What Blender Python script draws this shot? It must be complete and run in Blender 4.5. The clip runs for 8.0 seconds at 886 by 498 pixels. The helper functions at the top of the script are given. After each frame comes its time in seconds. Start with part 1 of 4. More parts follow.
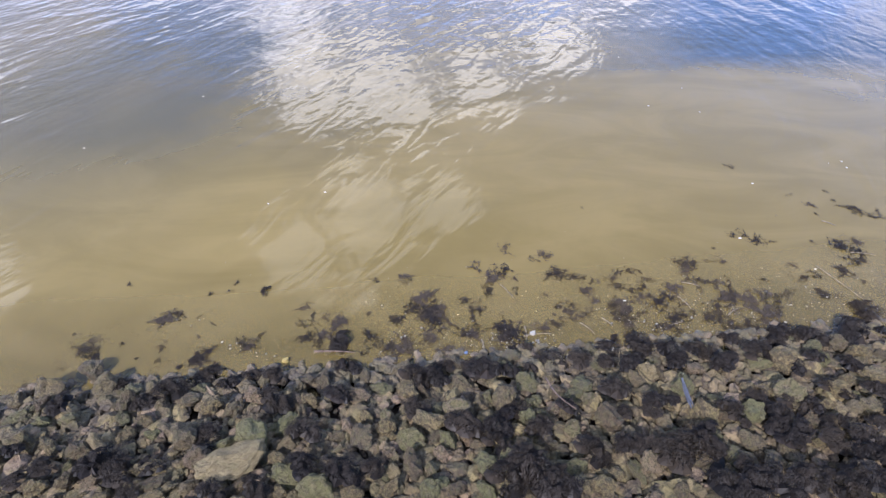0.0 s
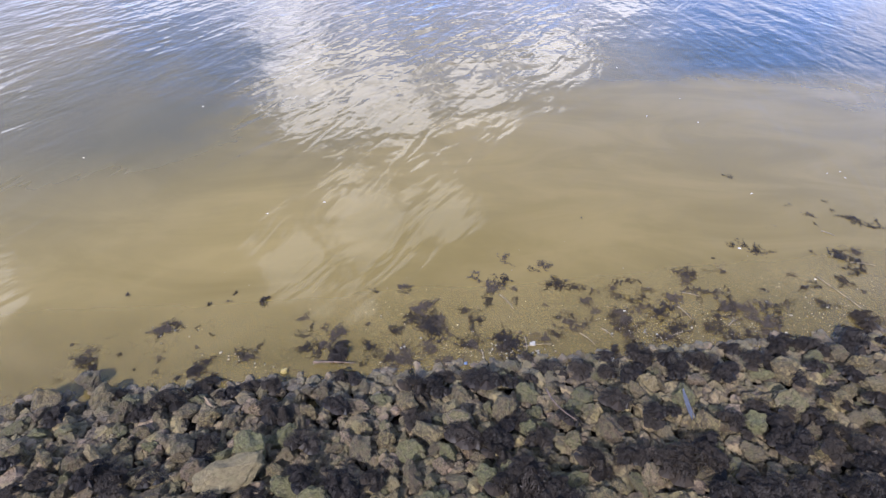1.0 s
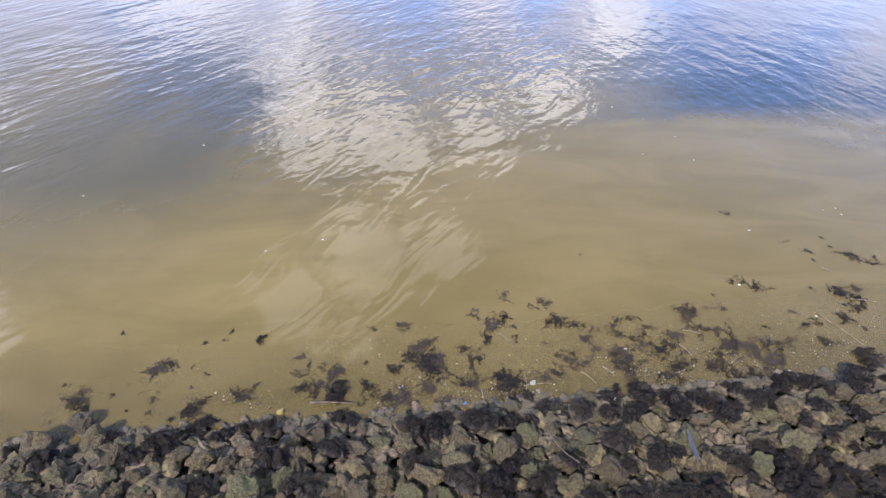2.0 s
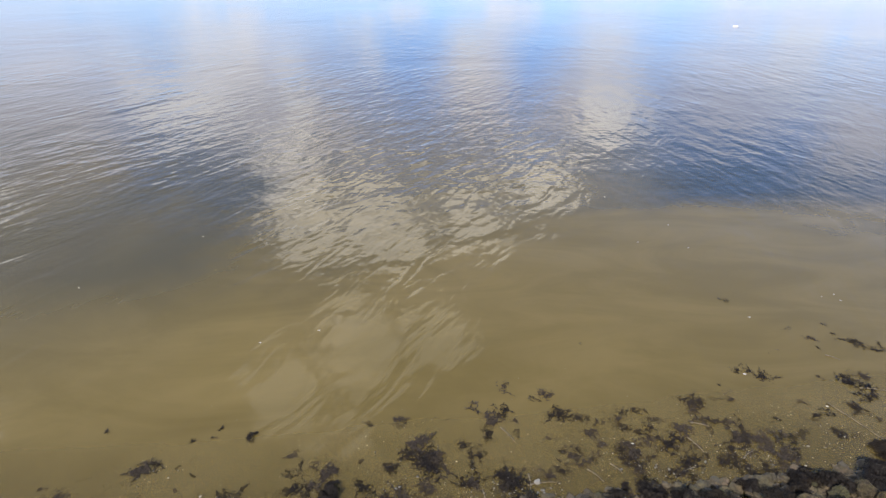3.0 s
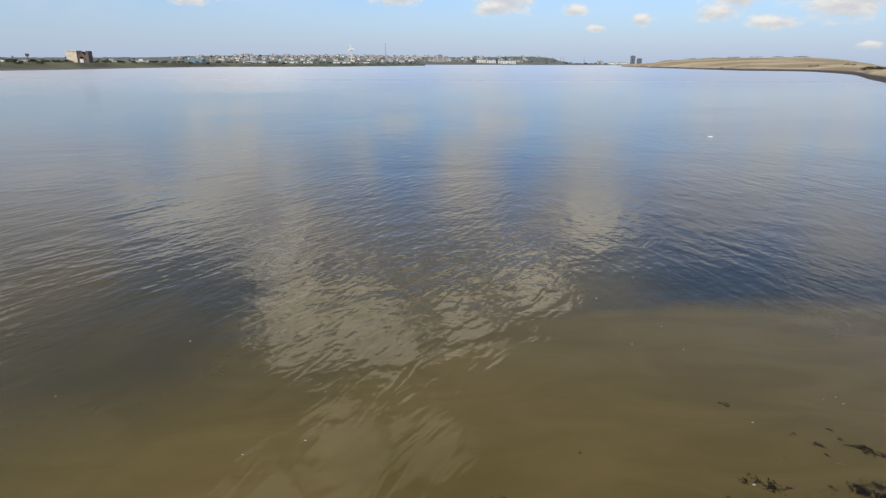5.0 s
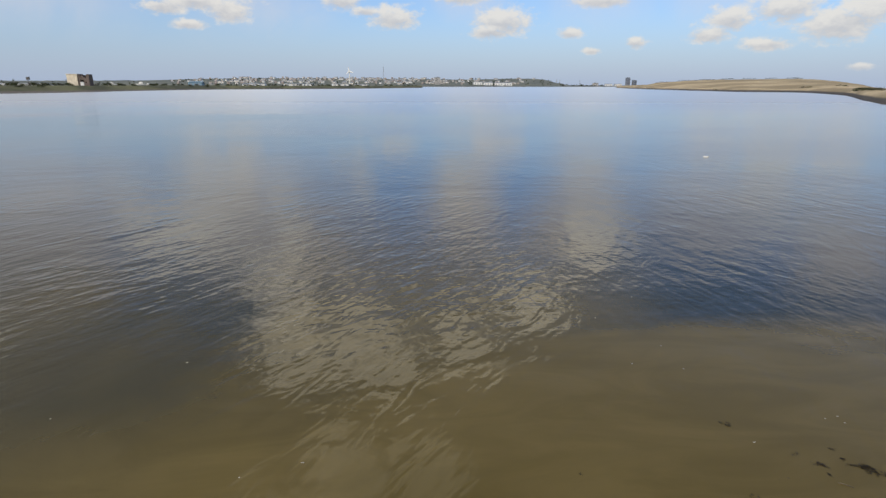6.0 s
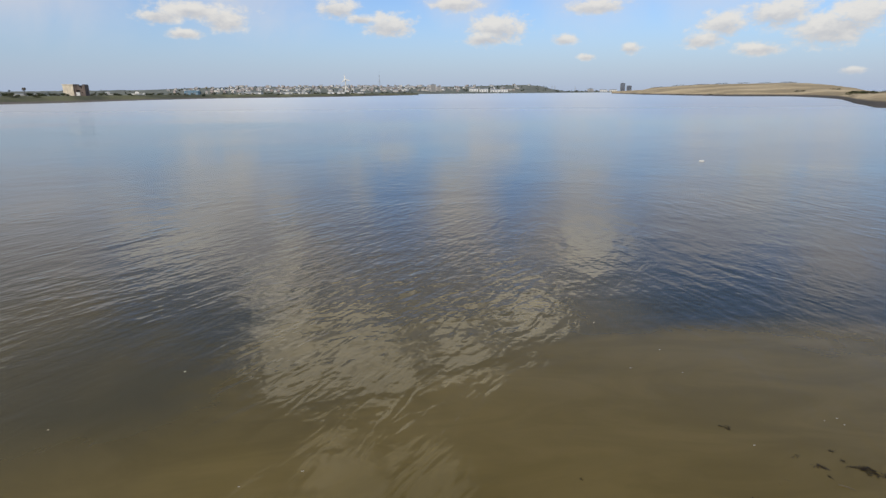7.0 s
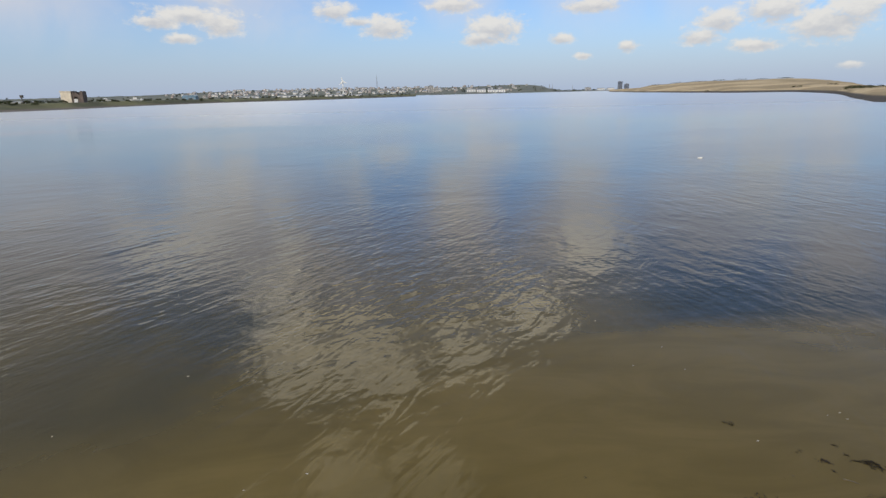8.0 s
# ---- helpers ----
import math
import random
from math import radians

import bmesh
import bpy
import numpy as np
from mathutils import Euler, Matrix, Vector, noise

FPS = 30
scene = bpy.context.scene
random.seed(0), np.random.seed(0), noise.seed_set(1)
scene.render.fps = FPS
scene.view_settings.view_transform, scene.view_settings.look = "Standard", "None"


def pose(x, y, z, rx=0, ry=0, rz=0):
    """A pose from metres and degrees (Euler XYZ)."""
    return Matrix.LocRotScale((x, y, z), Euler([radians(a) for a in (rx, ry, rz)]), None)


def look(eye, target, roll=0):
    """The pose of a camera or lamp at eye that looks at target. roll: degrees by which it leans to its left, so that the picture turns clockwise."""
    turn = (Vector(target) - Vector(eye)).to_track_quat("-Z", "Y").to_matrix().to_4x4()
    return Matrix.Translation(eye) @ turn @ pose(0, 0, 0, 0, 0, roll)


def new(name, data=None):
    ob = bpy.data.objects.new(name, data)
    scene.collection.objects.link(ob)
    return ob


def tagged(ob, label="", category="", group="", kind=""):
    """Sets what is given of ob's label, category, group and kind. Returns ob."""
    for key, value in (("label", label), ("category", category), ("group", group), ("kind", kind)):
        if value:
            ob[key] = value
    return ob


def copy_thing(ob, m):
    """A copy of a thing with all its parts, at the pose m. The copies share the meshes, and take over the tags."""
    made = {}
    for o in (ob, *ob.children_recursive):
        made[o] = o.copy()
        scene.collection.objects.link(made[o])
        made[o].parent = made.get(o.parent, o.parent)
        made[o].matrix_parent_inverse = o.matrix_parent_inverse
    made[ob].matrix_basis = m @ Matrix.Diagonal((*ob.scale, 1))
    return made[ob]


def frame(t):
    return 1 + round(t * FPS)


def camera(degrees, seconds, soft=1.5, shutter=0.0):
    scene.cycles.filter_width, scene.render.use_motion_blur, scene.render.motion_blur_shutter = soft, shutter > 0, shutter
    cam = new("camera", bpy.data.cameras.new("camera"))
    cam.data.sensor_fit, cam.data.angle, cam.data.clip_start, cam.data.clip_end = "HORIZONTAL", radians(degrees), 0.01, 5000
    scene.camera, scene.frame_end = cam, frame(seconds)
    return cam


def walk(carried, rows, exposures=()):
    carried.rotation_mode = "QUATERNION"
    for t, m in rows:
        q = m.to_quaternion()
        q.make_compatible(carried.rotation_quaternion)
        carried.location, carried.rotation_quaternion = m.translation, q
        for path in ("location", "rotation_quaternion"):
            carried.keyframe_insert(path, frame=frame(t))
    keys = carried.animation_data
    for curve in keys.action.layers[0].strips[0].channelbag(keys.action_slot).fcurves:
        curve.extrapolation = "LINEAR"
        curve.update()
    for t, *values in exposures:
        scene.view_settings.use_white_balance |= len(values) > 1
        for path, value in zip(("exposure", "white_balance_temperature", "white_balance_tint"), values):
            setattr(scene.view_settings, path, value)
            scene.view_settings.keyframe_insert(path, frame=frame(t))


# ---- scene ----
# ---------- camera ----------
cam = camera(75.5, 8.0, soft=1.4)
PATH = [
    (0, (0.128, 0.1, 3.792), (0.08, 1.597, 2.467), 0.4),
    (0.5, (0.124, 0.106, 3.792), (0.077, 1.612, 2.477), 0.5),
    (1, (0.121, 0.111, 3.792), (0.076, 1.63, 2.491), 0.5),
    (1.5, (0.119, 0.118, 3.792), (0.075, 1.657, 2.516), 0.6),
    (1.7, (0.117, 0.122, 3.792), (0.074, 1.68, 2.538), 0.6),
    (3, (0.11, 0.165, 3.787), (0.072, 1.928, 2.843), 0.2),
    (3.5, (0.11, 0.18, 3.786), (0.078, 2.004, 2.965), 0.4),
    (3.7, (0.109, 0.185, 3.785), (0.083, 2.026, 3.005), 0.2),
    (4, (0.109, 0.192, 3.786), (0.086, 2.055, 3.06), 0.3),
    (4.5, (0.108, 0.194, 3.785), (0.091, 2.081, 3.12), 0.3),
    (6, (0.1, 0.181, 3.776), (0.094, 2.104, 3.227), 0.1),
    (6.5, (0.097, 0.176, 3.775), (0.096, 2.104, 3.241), -0.1),
    (7, (0.093, 0.172, 3.774), (0.096, 2.101, 3.247), -0.4),
    (7.5, (0.089, 0.168, 3.774), (0.092, 2.097, 3.249), -0.9),
    (8, (0.084, 0.163, 3.774), (0.087, 2.093, 3.25), -1.3),
]
# ---------- light ----------
EXPOSURES = [(0.0, 1.79, 5620, 21), (1.7, 1.70, 5720, 21), (3.0, 0.99, 6450, 13.5), (3.7, 0.59, 6800, 11), (4.7, 0.16, 7000, 8.5), (6.0, -0.08, 6980, 8.5), (8.0, -0.08, 6980, 8.5)]
walk(cam, [(t, look(eye, target, roll)) for t, eye, target, roll in PATH], EXPOSURES)

SUN_AZ, SUN_EL = 205.0, 41.0          # clockwise from straight ahead (+y), and above the horizon
sun_way = Vector((math.sin(radians(SUN_AZ)) * math.cos(radians(SUN_EL)), math.cos(radians(SUN_AZ)) * math.cos(radians(SUN_EL)), math.sin(radians(SUN_EL))))
sun = new("sun", bpy.data.lights.new("sun", "SUN"))
sun.data.energy, sun.data.angle, sun.data.color = 3.3, radians(1.6), (1.0, 0.94, 0.86)
sun.matrix_world = look(sun_way * 60, (0, 0, 0))


class Tree:
    """Short writing for node trees."""

    def __init__(self, tree):
        self.t = tree
        tree.nodes.clear()

    def node(self, kind, inputs=(), operation="", clamp=False):
        n = self.t.nodes.new(kind)
        if operation:
            n.operation = operation
        if clamp:
            n.use_clamp = True
        for k, v in dict(inputs).items():
            if hasattr(v, "is_output"):
                self.t.links.new(v, n.inputs[k])
            else:
                n.inputs[k].default_value = v
        return n

    def math(self, op, a, b=0.0, clamp=False):
        return self.node("ShaderNodeMath", {0: a, 1: b}, op, clamp).outputs[0]

    def vec(self, op, a, b=(0, 0, 0)):
        n = self.node("ShaderNodeVectorMath", {0: a, 1: b}, op)
        return n.outputs["Value" if op in ("LENGTH", "DOT_PRODUCT", "DISTANCE") else "Vector"]

    def noise(self, vector, scale, detail=4.0, rough=0.55, distortion=0.0):
        return self.node("ShaderNodeTexNoise", {"Vector": vector, "Scale": scale, "Detail": detail, "Roughness": rough, "Distortion": distortion}).outputs["Fac"]

    def ramp(self, value, a, b, low=0.0, high=1.0, smooth=True):
        n = self.node("ShaderNodeMapRange", {"Value": value, "From Min": a, "From Max": b, "To Min": low, "To Max": high})
        n.interpolation_type = "SMOOTHSTEP" if smooth else "LINEAR"
        return n.outputs["Result"]

    def mix(self, fac, a, b, blend="MIX"):
        n = self.node("ShaderNodeMix")
        n.data_type, n.blend_type = "RGBA", blend
        for i, v in ((0, fac), (6, a), (7, b)):
            if hasattr(v, "is_output"):
                self.t.links.new(v, n.inputs[i])
            else:
                n.inputs[i].default_value = (*v, 1.0) if isinstance(v, tuple) and len(v) == 3 else v
        return n.outputs[2]

    def join(self, x, y, z):
        return self.node("ShaderNodeCombineXYZ", {0: x, 1: y, 2: z}).outputs[0]

    def split(self, v):
        return self.node("ShaderNodeSeparateXYZ", {0: v}).outputs


# ---------- sky with broken cumulus ----------
# azimuth, elevation, half width, half height, in degrees
CLOUDS_LOW = [(-24.6, 6.4, 2.1, 0.79), (-19.4, 6.3, 2.3, 1.18), (-21.9, 7.0, 4.9, 0.89), (-22.8, 5.1, 1.8, 0.55), (-9.5, 7.5, 2.3, 1.03), (-4.8, 6.1, 2.8, 1.3), (-7.3, 6.6, 1.6, 0.57), (1.5, 7.9, 3.0, 0.85), (5.3, 5.8, 3.3, 1.59), (4.0, 4.8, 2.1, 0.69),
              (14.2, 7.4, 3.3, 0.83), (17.4, 3.8, 1.1, 0.67), (11.6, 4.7, 1.3, 0.63), (13.6, 3.1, 0.9, 0.39), (23.4, 4.3, 2.1, 0.87), (24.9, 5.5, 2.2, 1.33), (29.1, 6.2, 3.3, 1.52), (32.7, 4.8, 3.6, 1.74), (27.8, 3.4, 2.2, 0.71), (34.4, 5.8, 2.8, 1.44), (34.6, 1.5, 1.1, 0.38)]
CLOUDS_HIGH = [(-26, 13, 6, 3.2), (-16, 12, 2.2, 3), (-9, 24.5, 5.5, 3.4), (-8, 9.8, 2, 1.2), (1, 9.4, 2, 1.5), (15.5, 14, 4.2, 3.4), (28.6, 8.6, 3, 1.6),
               (-17, 20.5, 4.5, 4), (-14, 26, 8, 4), (-6, 28.5, 5.5, 3.2), (2, 25.5, 4.5, 3), (9, 21.5, 4.2, 3.4),
               (-21, 41, 5.5, 5.5), (-12, 38, 7, 5), (-2, 37, 6.5, 3.4), (-13, 45, 4, 2.5), (-50, 34, 3.5, 3), (-44, 17, 4, 2.0), (-22, 9.6, 5.5, 1.8), (13, 9.2, 3, 0.9), (31, 10.2, 5, 2)]

world = bpy.data.worlds.new("sky")
scene.world = world
world.use_nodes = True
w = Tree(world.node_tree)
way = w.vec("NORMALIZE", w.node("ShaderNodeTexCoord").outputs["Generated"])
wx, wy, wz = w.split(way)
az = w.math("MULTIPLY", w.math("ARCTAN2", wx, wy), 57.2958)
el = w.math("MULTIPLY", w.math("ARCSINE", wz), 57.2958)
# billows: fine ones low in the sky, where the clouds are far away
billow = w.math("SUBTRACT", w.noise(w.join(az, w.math("MULTIPLY", el, 1.6), 0.0), 0.75, 6.0, 0.62), 0.5)
broad = w.math("SUBTRACT", w.noise(w.join(az, el, 7.0), 0.16, 6.0, 0.62, 0.4), 0.5)


def heap(clouds, wobble, amount):
    total, height = 0.0, 0.0
    for a, e, ha, he in clouds:
        u = w.math("DIVIDE", w.math("SUBTRACT", az, a), ha)
        v = w.math("DIVIDE", w.math("SUBTRACT", el, e), he)
        r = w.math("SUBTRACT", 1.0, w.math("SQRT", w.math("ADD", w.math("MULTIPLY", u, u), w.math("MULTIPLY", v, v))))
        r = w.math("MAXIMUM", r, -1.0)
        total = w.math("MAXIMUM", total, r) if hasattr(total, "is_output") else r
        lit = w.math("MULTIPLY", v, w.math("MAXIMUM", r, 0.0))
        height = w.math("ADD", height, lit)
    return w.math("ADD", total, w.math("MULTIPLY", wobble, amount)), height


low, lift = heap(CLOUDS_LOW, billow, 1.9)
torn = w.math("SUBTRACT", w.noise(w.join(az, w.math("MULTIPLY", el, 1.4), 3.0), 0.42, 5.0, 0.65, 0.8), 0.5)
high, _ = heap(CLOUDS_HIGH, w.math("ADD", broad, torn), 1.5)
low = w.ramp(low, -0.1, 0.62)
high = w.ramp(high, -0.08, 0.55)
# a thin grey veil ahead to the left
veil, _ = heap([(-36, 11, 11, 5.5), (-18, 13.5, 9, 7), (2, 11.5, 4, 4.5), (14, 13, 6, 6), (25, 11.5, 7, 4.5), (36, 14, 5, 6)], broad, 0.9)
veil = w.math("MULTIPLY", w.ramp(veil, -0.55, 0.8, 0.0, 0.75), w.ramp(el, 15.0, 23.0, 1.0, 0.3))
# scattered cumulus over the rest of the dome
away = w.math("MAXIMUM", w.ramp(w.math("ABSOLUTE", az), 52.0, 75.0), w.ramp(el, 52.0, 66.0))
rest = w.math("MULTIPLY", w.ramp(w.noise(way, 3.2, 6.0, 0.6, 0.3), 0.46, 0.64), away)
cloud = w.math("MAXIMUM", w.math("MAXIMUM", w.math("MULTIPLY", low, 0.92), w.math("MULTIPLY", high, 0.82)), w.math("MULTIPLY", rest, 0.9))
cloud = w.math("MULTIPLY", cloud, w.ramp(el, 0.3, 2.0))
shade = w.ramp(w.math("ADD", w.math("MULTIPLY", lift, 1.1), w.math("MULTIPLY", billow, 1.1)), -0.45, 0.3)
dome = w.node("ShaderNodeTexSky")
dome.sky_type, dome.sun_disc, dome.sun_elevation, dome.sun_rotation = "NISHITA", False, radians(SUN_EL), radians(SUN_AZ)
dome.air_density, dome.dust_density, dome.ozone_density = 1.2, 0.4, 2.0
sky = dome.outputs[0]
haze = w.ramp(el, -2.0, 8.5, 0.95, 0.02)
sky = w.mix(1.0, sky, w.mix(w.ramp(el, 12.0, 24.0), (0.66, 0.84, 1.26), (0.78, 0.89, 1.08)), "MULTIPLY")
sky = w.mix(haze, sky, (3.4, 4.3, 6.35))
white = w.mix(shade, (4.9, 5.1, 5.7), (7.0, 7.0, 7.1))
white = w.mix(w.ramp(el, 8.0, 20.0), white, (13.8, 13.6, 13.2))
white = w.mix(w.ramp(el, 31.0, 38.0), white, (9.2, 9.1, 8.9))
sky = w.mix(veil, sky, w.mix(w.ramp(el, 16.0, 26.0), (6.5, 6.3, 6.6), (4.0, 3.9, 4.1)))
dull, _ = heap([(-44, 27, 20, 15), (-27, 33, 9, 9)], broad, 0.8)
sky = w.mix(w.ramp(dull, -0.3, 0.6, 0.0, 0.85), sky, (3.9, 3.8, 3.8))
air = w.mix(cloud, sky, white)
back = w.node("ShaderNodeBackground", {"Color": air, "Strength": 0.115})
w.t.links.new(back.outputs[0], w.node("ShaderNodeOutputWorld").inputs[0])


# ---------- materials ----------
def material(name):
    m = bpy.data.materials.new(name)
    m.use_nodes = True
    return m, Tree(m.node_tree)


def finish(t, shader):
    t.t.links.new(shader, t.node("ShaderNodeOutputMaterial").inputs["Surface"])


def plain(name, color, rough=0.8, spread=0.35, scale=3.0, metal=0.0, bump=0.0, vary=0.0):
    """A surface with broad stains, fine grain and some relief."""
    m, t = material(name)
    place = t.node("ShaderNodeTexCoord").outputs["Object"]
    stain = t.noise(place, scale, 5.0, 0.6)
    grain = t.noise(place, scale * 14, 3.0, 0.6)
    both = t.math("ADD", t.math("MULTIPLY", stain, 0.7), t.math("MULTIPLY", grain, 0.3))
    dark = tuple(c * (1 - spread) for c in color)
    light = tuple(min(1.0, c * (1 + spread)) for c in color)
    c = t.mix(t.ramp(both, 0.3, 0.7), dark, light)
    if vary:
        rnd = t.node("ShaderNodeObjectInfo").outputs["Random"]
        c = t.mix(1.0, c, t.node("ShaderNodeCombineColor", {0: t.ramp(rnd, 0, 1, 1 - vary, 1 + vary, False), 1: t.ramp(rnd, 0, 1, 1 - vary, 1 + vary, False), 2: t.ramp(rnd, 0, 1, 1 - vary, 1 + vary, False)}).outputs[0], "MULTIPLY")
    inputs = {"Base Color": c, "Roughness": rough, "Metallic": metal}
    if bump:
        inputs["Normal"] = t.node("ShaderNodeBump", {"Height": both, "Strength": 0.6, "Distance": bump}).outputs[0]
    finish(t, t.node("ShaderNodeBsdfPrincipled", inputs).outputs[0])
    return m


def stone_material(name, a, b, algae, dirt=0.85):
    m, t = material(name)
    place = t.node("ShaderNodeTexCoord").outputs["Object"]
    info = t.node("ShaderNodeObjectInfo")
    rnd = info.outputs["Random"]
    isle = t.node("ShaderNodeNewGeometry").outputs["Random Per Island"]
    pick = t.math("FRACT", t.math("ADD", rnd, t.math("MULTIPLY", isle, 3.7)))
    own = t.vec("ADD", place, t.join(t.math("MULTIPLY", rnd, 19.0), t.math("MULTIPLY", rnd, 7.0), 0.0))
    stain = t.noise(own, 7.0, 6.0, 0.65)
    grain = t.noise(own, 26.0, 5.0, 0.75)
    crack = t.noise(own, 9.0, 8.0, 0.72, 0.8)
    c = t.mix(t.ramp(stain, 0.42, 0.56), a, b)
    c = t.mix(t.ramp(pick, 0.1, 1.0, 0.0, 0.5), c, (0.182, 0.146, 0.073))
    c = t.mix(t.ramp(pick, 0.78, 0.95, 0.0, 0.45), c, (0.22, 0.14, 0.105))
    c = t.mix(t.ramp(t.math("FRACT", t.math("MULTIPLY", pick, 7.3)), 0.35, 0.95, 0.0, 0.6), c, (0.060, 0.045, 0.030))
    # a film of dried silt and dark lichen
    c = t.mix(t.ramp(crack, 0.49, 0.57, 0.0, dirt), c, (0.040, 0.030, 0.021))
    c = t.mix(t.ramp(grain, 0.46, 0.62, 0.0, 0.32), c, (0.23, 0.178, 0.090))
    up = t.split(t.node("ShaderNodeNewGeometry").outputs["Normal"])[2]
    green = t.math("MULTIPLY", t.ramp(t.noise(own, 5.0, 4.0, 0.6), 0.5 - 0.25 * algae, 0.62), t.ramp(up, -0.1, 0.6))
    c = t.mix(t.math("MULTIPLY", green, 0.15 + 0.55 * algae), c, (0.098, 0.096, 0.032))
    # the strip that the tide keeps wet
    where = t.split(t.node("ShaderNodeNewGeometry").outputs["Position"])[2]
    wet = t.ramp(t.math("ADD", where, t.math("MULTIPLY", stain, 0.12)), 0.07, 0.3, 1.0, 0.0)
    c = t.mix(t.math("MULTIPLY", wet, 0.35), c, (0.085, 0.075, 0.055))
    rough = t.ramp(wet, 0.0, 1.0, 0.85, 0.55)
    relief = t.math("ADD", t.math("MULTIPLY", crack, 1.0), t.math("MULTIPLY", grain, 0.3))
    n = t.node("ShaderNodeBump", {"Height": relief, "Strength": 1.0, "Distance": 0.06}).outputs[0]
    finish(t, t.node("ShaderNodeBsdfPrincipled", {"Base Color": c, "Roughness": rough, "Normal": n, "Specular IOR Level": 0.25}).outputs[0])
    return m


def weed_material(name, a, b, rough):
    m, t = material(name)
    place = t.node("ShaderNodeTexCoord").outputs["Object"]
    isle = t.node("ShaderNodeNewGeometry").outputs["Random Per Island"]
    rnd = t.node("ShaderNodeObjectInfo").outputs["Random"]
    c = t.mix(t.math("MULTIPLY", isle, t.noise(place, 9.0)), a, b)
    c = t.mix(t.ramp(rnd, 0.5, 1.0, 0.0, 0.5), c, (0.022, 0.017, 0.012))
    finish(t, t.node("ShaderNodeBsdfPrincipled", {"Base Color": c, "Roughness": rough, "Specular IOR Level": 0.1}).outputs[0])
    return m


def water_material():
    m, t = material("river_water")
    place = t.node("ShaderNodeNewGeometry").outputs["Position"]
    x, y, _ = t.split(place)
    # silt stirred up along the bank: the cloud of it ends in a ragged edge
    ragged = t.math("SUBTRACT", t.noise(place, 0.22, 5.0, 0.55, 0.6), 0.5)
    edge = t.math("ADD", t.ramp(x, -5.0, 3.0, 3.0, 8.5), t.math("MULTIPLY", ragged, 1.7))
    soft = t.ramp(x, -3.0, 3.0, 4.8, 1.0)
    silt = t.math("SUBTRACT", 1.0, t.math("DIVIDE", t.math("SUBTRACT", y, edge), soft), clamp=True)
    drift = t.ramp(t.noise(t.vec("MULTIPLY", place, (0.35, 0.10, 1.0)), 0.33, 4.0, 0.6), 0.45, 0.7, 0.0, 0.45)
    silt = t.math("MAXIMUM", t.math("MULTIPLY", silt, t.math("MULTIPLY", silt, t.math("SUBTRACT", 3.0, t.math("MULTIPLY", silt, 2.0)))), drift)
    tongue = t.math("MULTIPLY", t.ramp(t.math("ABSOLUTE", t.math("ADD", x, t.math("MULTIPLY", ragged, 5.0))), 1.6, 5.2, 0.8, 0.0), t.ramp(y, 13.0, 28.0, 1.0, 0.0))
    silt = t.math("MAXIMUM", silt, tongue)
    swirl = t.noise(t.vec("MULTIPLY", place, (0.5, 1.3, 1.0)), 0.9, 5.0, 0.6, 1.2)
    brown = t.mix(t.ramp(swirl, 0.3, 0.7), SILT_A, SILT_B)
    c = t.mix(silt, DEEP, brown)
    # ripples: one train of crests runs slantwise over the river, another crosses it on the right
    def train(turn, scale, detail, wobble):
        c, n = math.cos(radians(turn)), math.sin(radians(turn))
        u = t.vec("DOT_PRODUCT", place, (c * 0.36, n * 0.36, 0.0))
        v = t.vec("DOT_PRODUCT", place, (-n, c, 0.0))
        return t.noise(t.join(u, v, 0.0), scale, detail, 0.55, wobble)

    side = t.ramp(x, 0.5, 5.5)
    cross = t.node("ShaderNodeMix", {0: side, 2: train(60, 4.3, 1.0, 0.4), 3: train(-73, 3.3, 1.0, 0.35)}).outputs[0]
    fine = t.math("ADD", cross, t.math("MULTIPLY", t.noise(place, 5.0, 1.5, 0.5, 0.3), 0.45))
    mid = t.node("ShaderNodeMix", {0: side, 2: train(54, 1.5, 1.0, 0.4), 3: train(-80, 1.5, 1.0, 0.3)}).outputs[0]
    slow = t.noise(place, 0.8, 2.0, 0.5, 0.3)
    gust = t.ramp(t.noise(place, 0.11, 4.0, 0.6, 0.5), 0.36, 0.62, 0.25, 1.1)
    rough_water = t.math("MULTIPLY", t.ramp(t.math("SUBTRACT", t.math("ADD", y, t.math("MULTIPLY", ragged, 4.0)), t.ramp(x, -2.0, 3.5, 0.0, 2.2)), 4.5, 9.3), gust)
    far = t.math("MULTIPLY", t.ramp(y, 7.0, 30.0, 1.0, 0.3), t.ramp(y, 35.0, 110.0, 1.0, 0.06))
    tall = t.math("MULTIPLY", t.math("MULTIPLY", rough_water, far), t.math("ADD", t.math("MULTIPLY", fine, 0.022), t.math("MULTIPLY", mid, 0.018)))
    swell = t.math("ADD", t.math("MULTIPLY", slow, 0.007), t.math("MULTIPLY", train(62, 2.2, 2.0, 0.8), 0.013))
    tall = t.math("ADD", tall, t.math("MULTIPLY", swell, far))
    n = t.node("ShaderNodeBump", {"Height": tall, "Strength": 1.0, "Distance": 1.0}).outputs[0]
    body = t.node("ShaderNodeBsdfDiffuse", {"Color": c, "Normal": (0.0, 0.0, 1.0)})
    body.inputs["Normal"].default_value = (0, 0, 1)
    clear = t.node("ShaderNodeBsdfTransparent").outputs[0]
    shallow = t.math("SUBTRACT", y, t.math("ADD", t.math("MULTIPLY", x, 0.14), 2.95))
    thick = t.node("ShaderNodeMixShader", {0: t.ramp(shallow, 0.0, 1.6, 0.58, 0.94), 1: clear, 2: body.outputs[0]}).outputs[0]
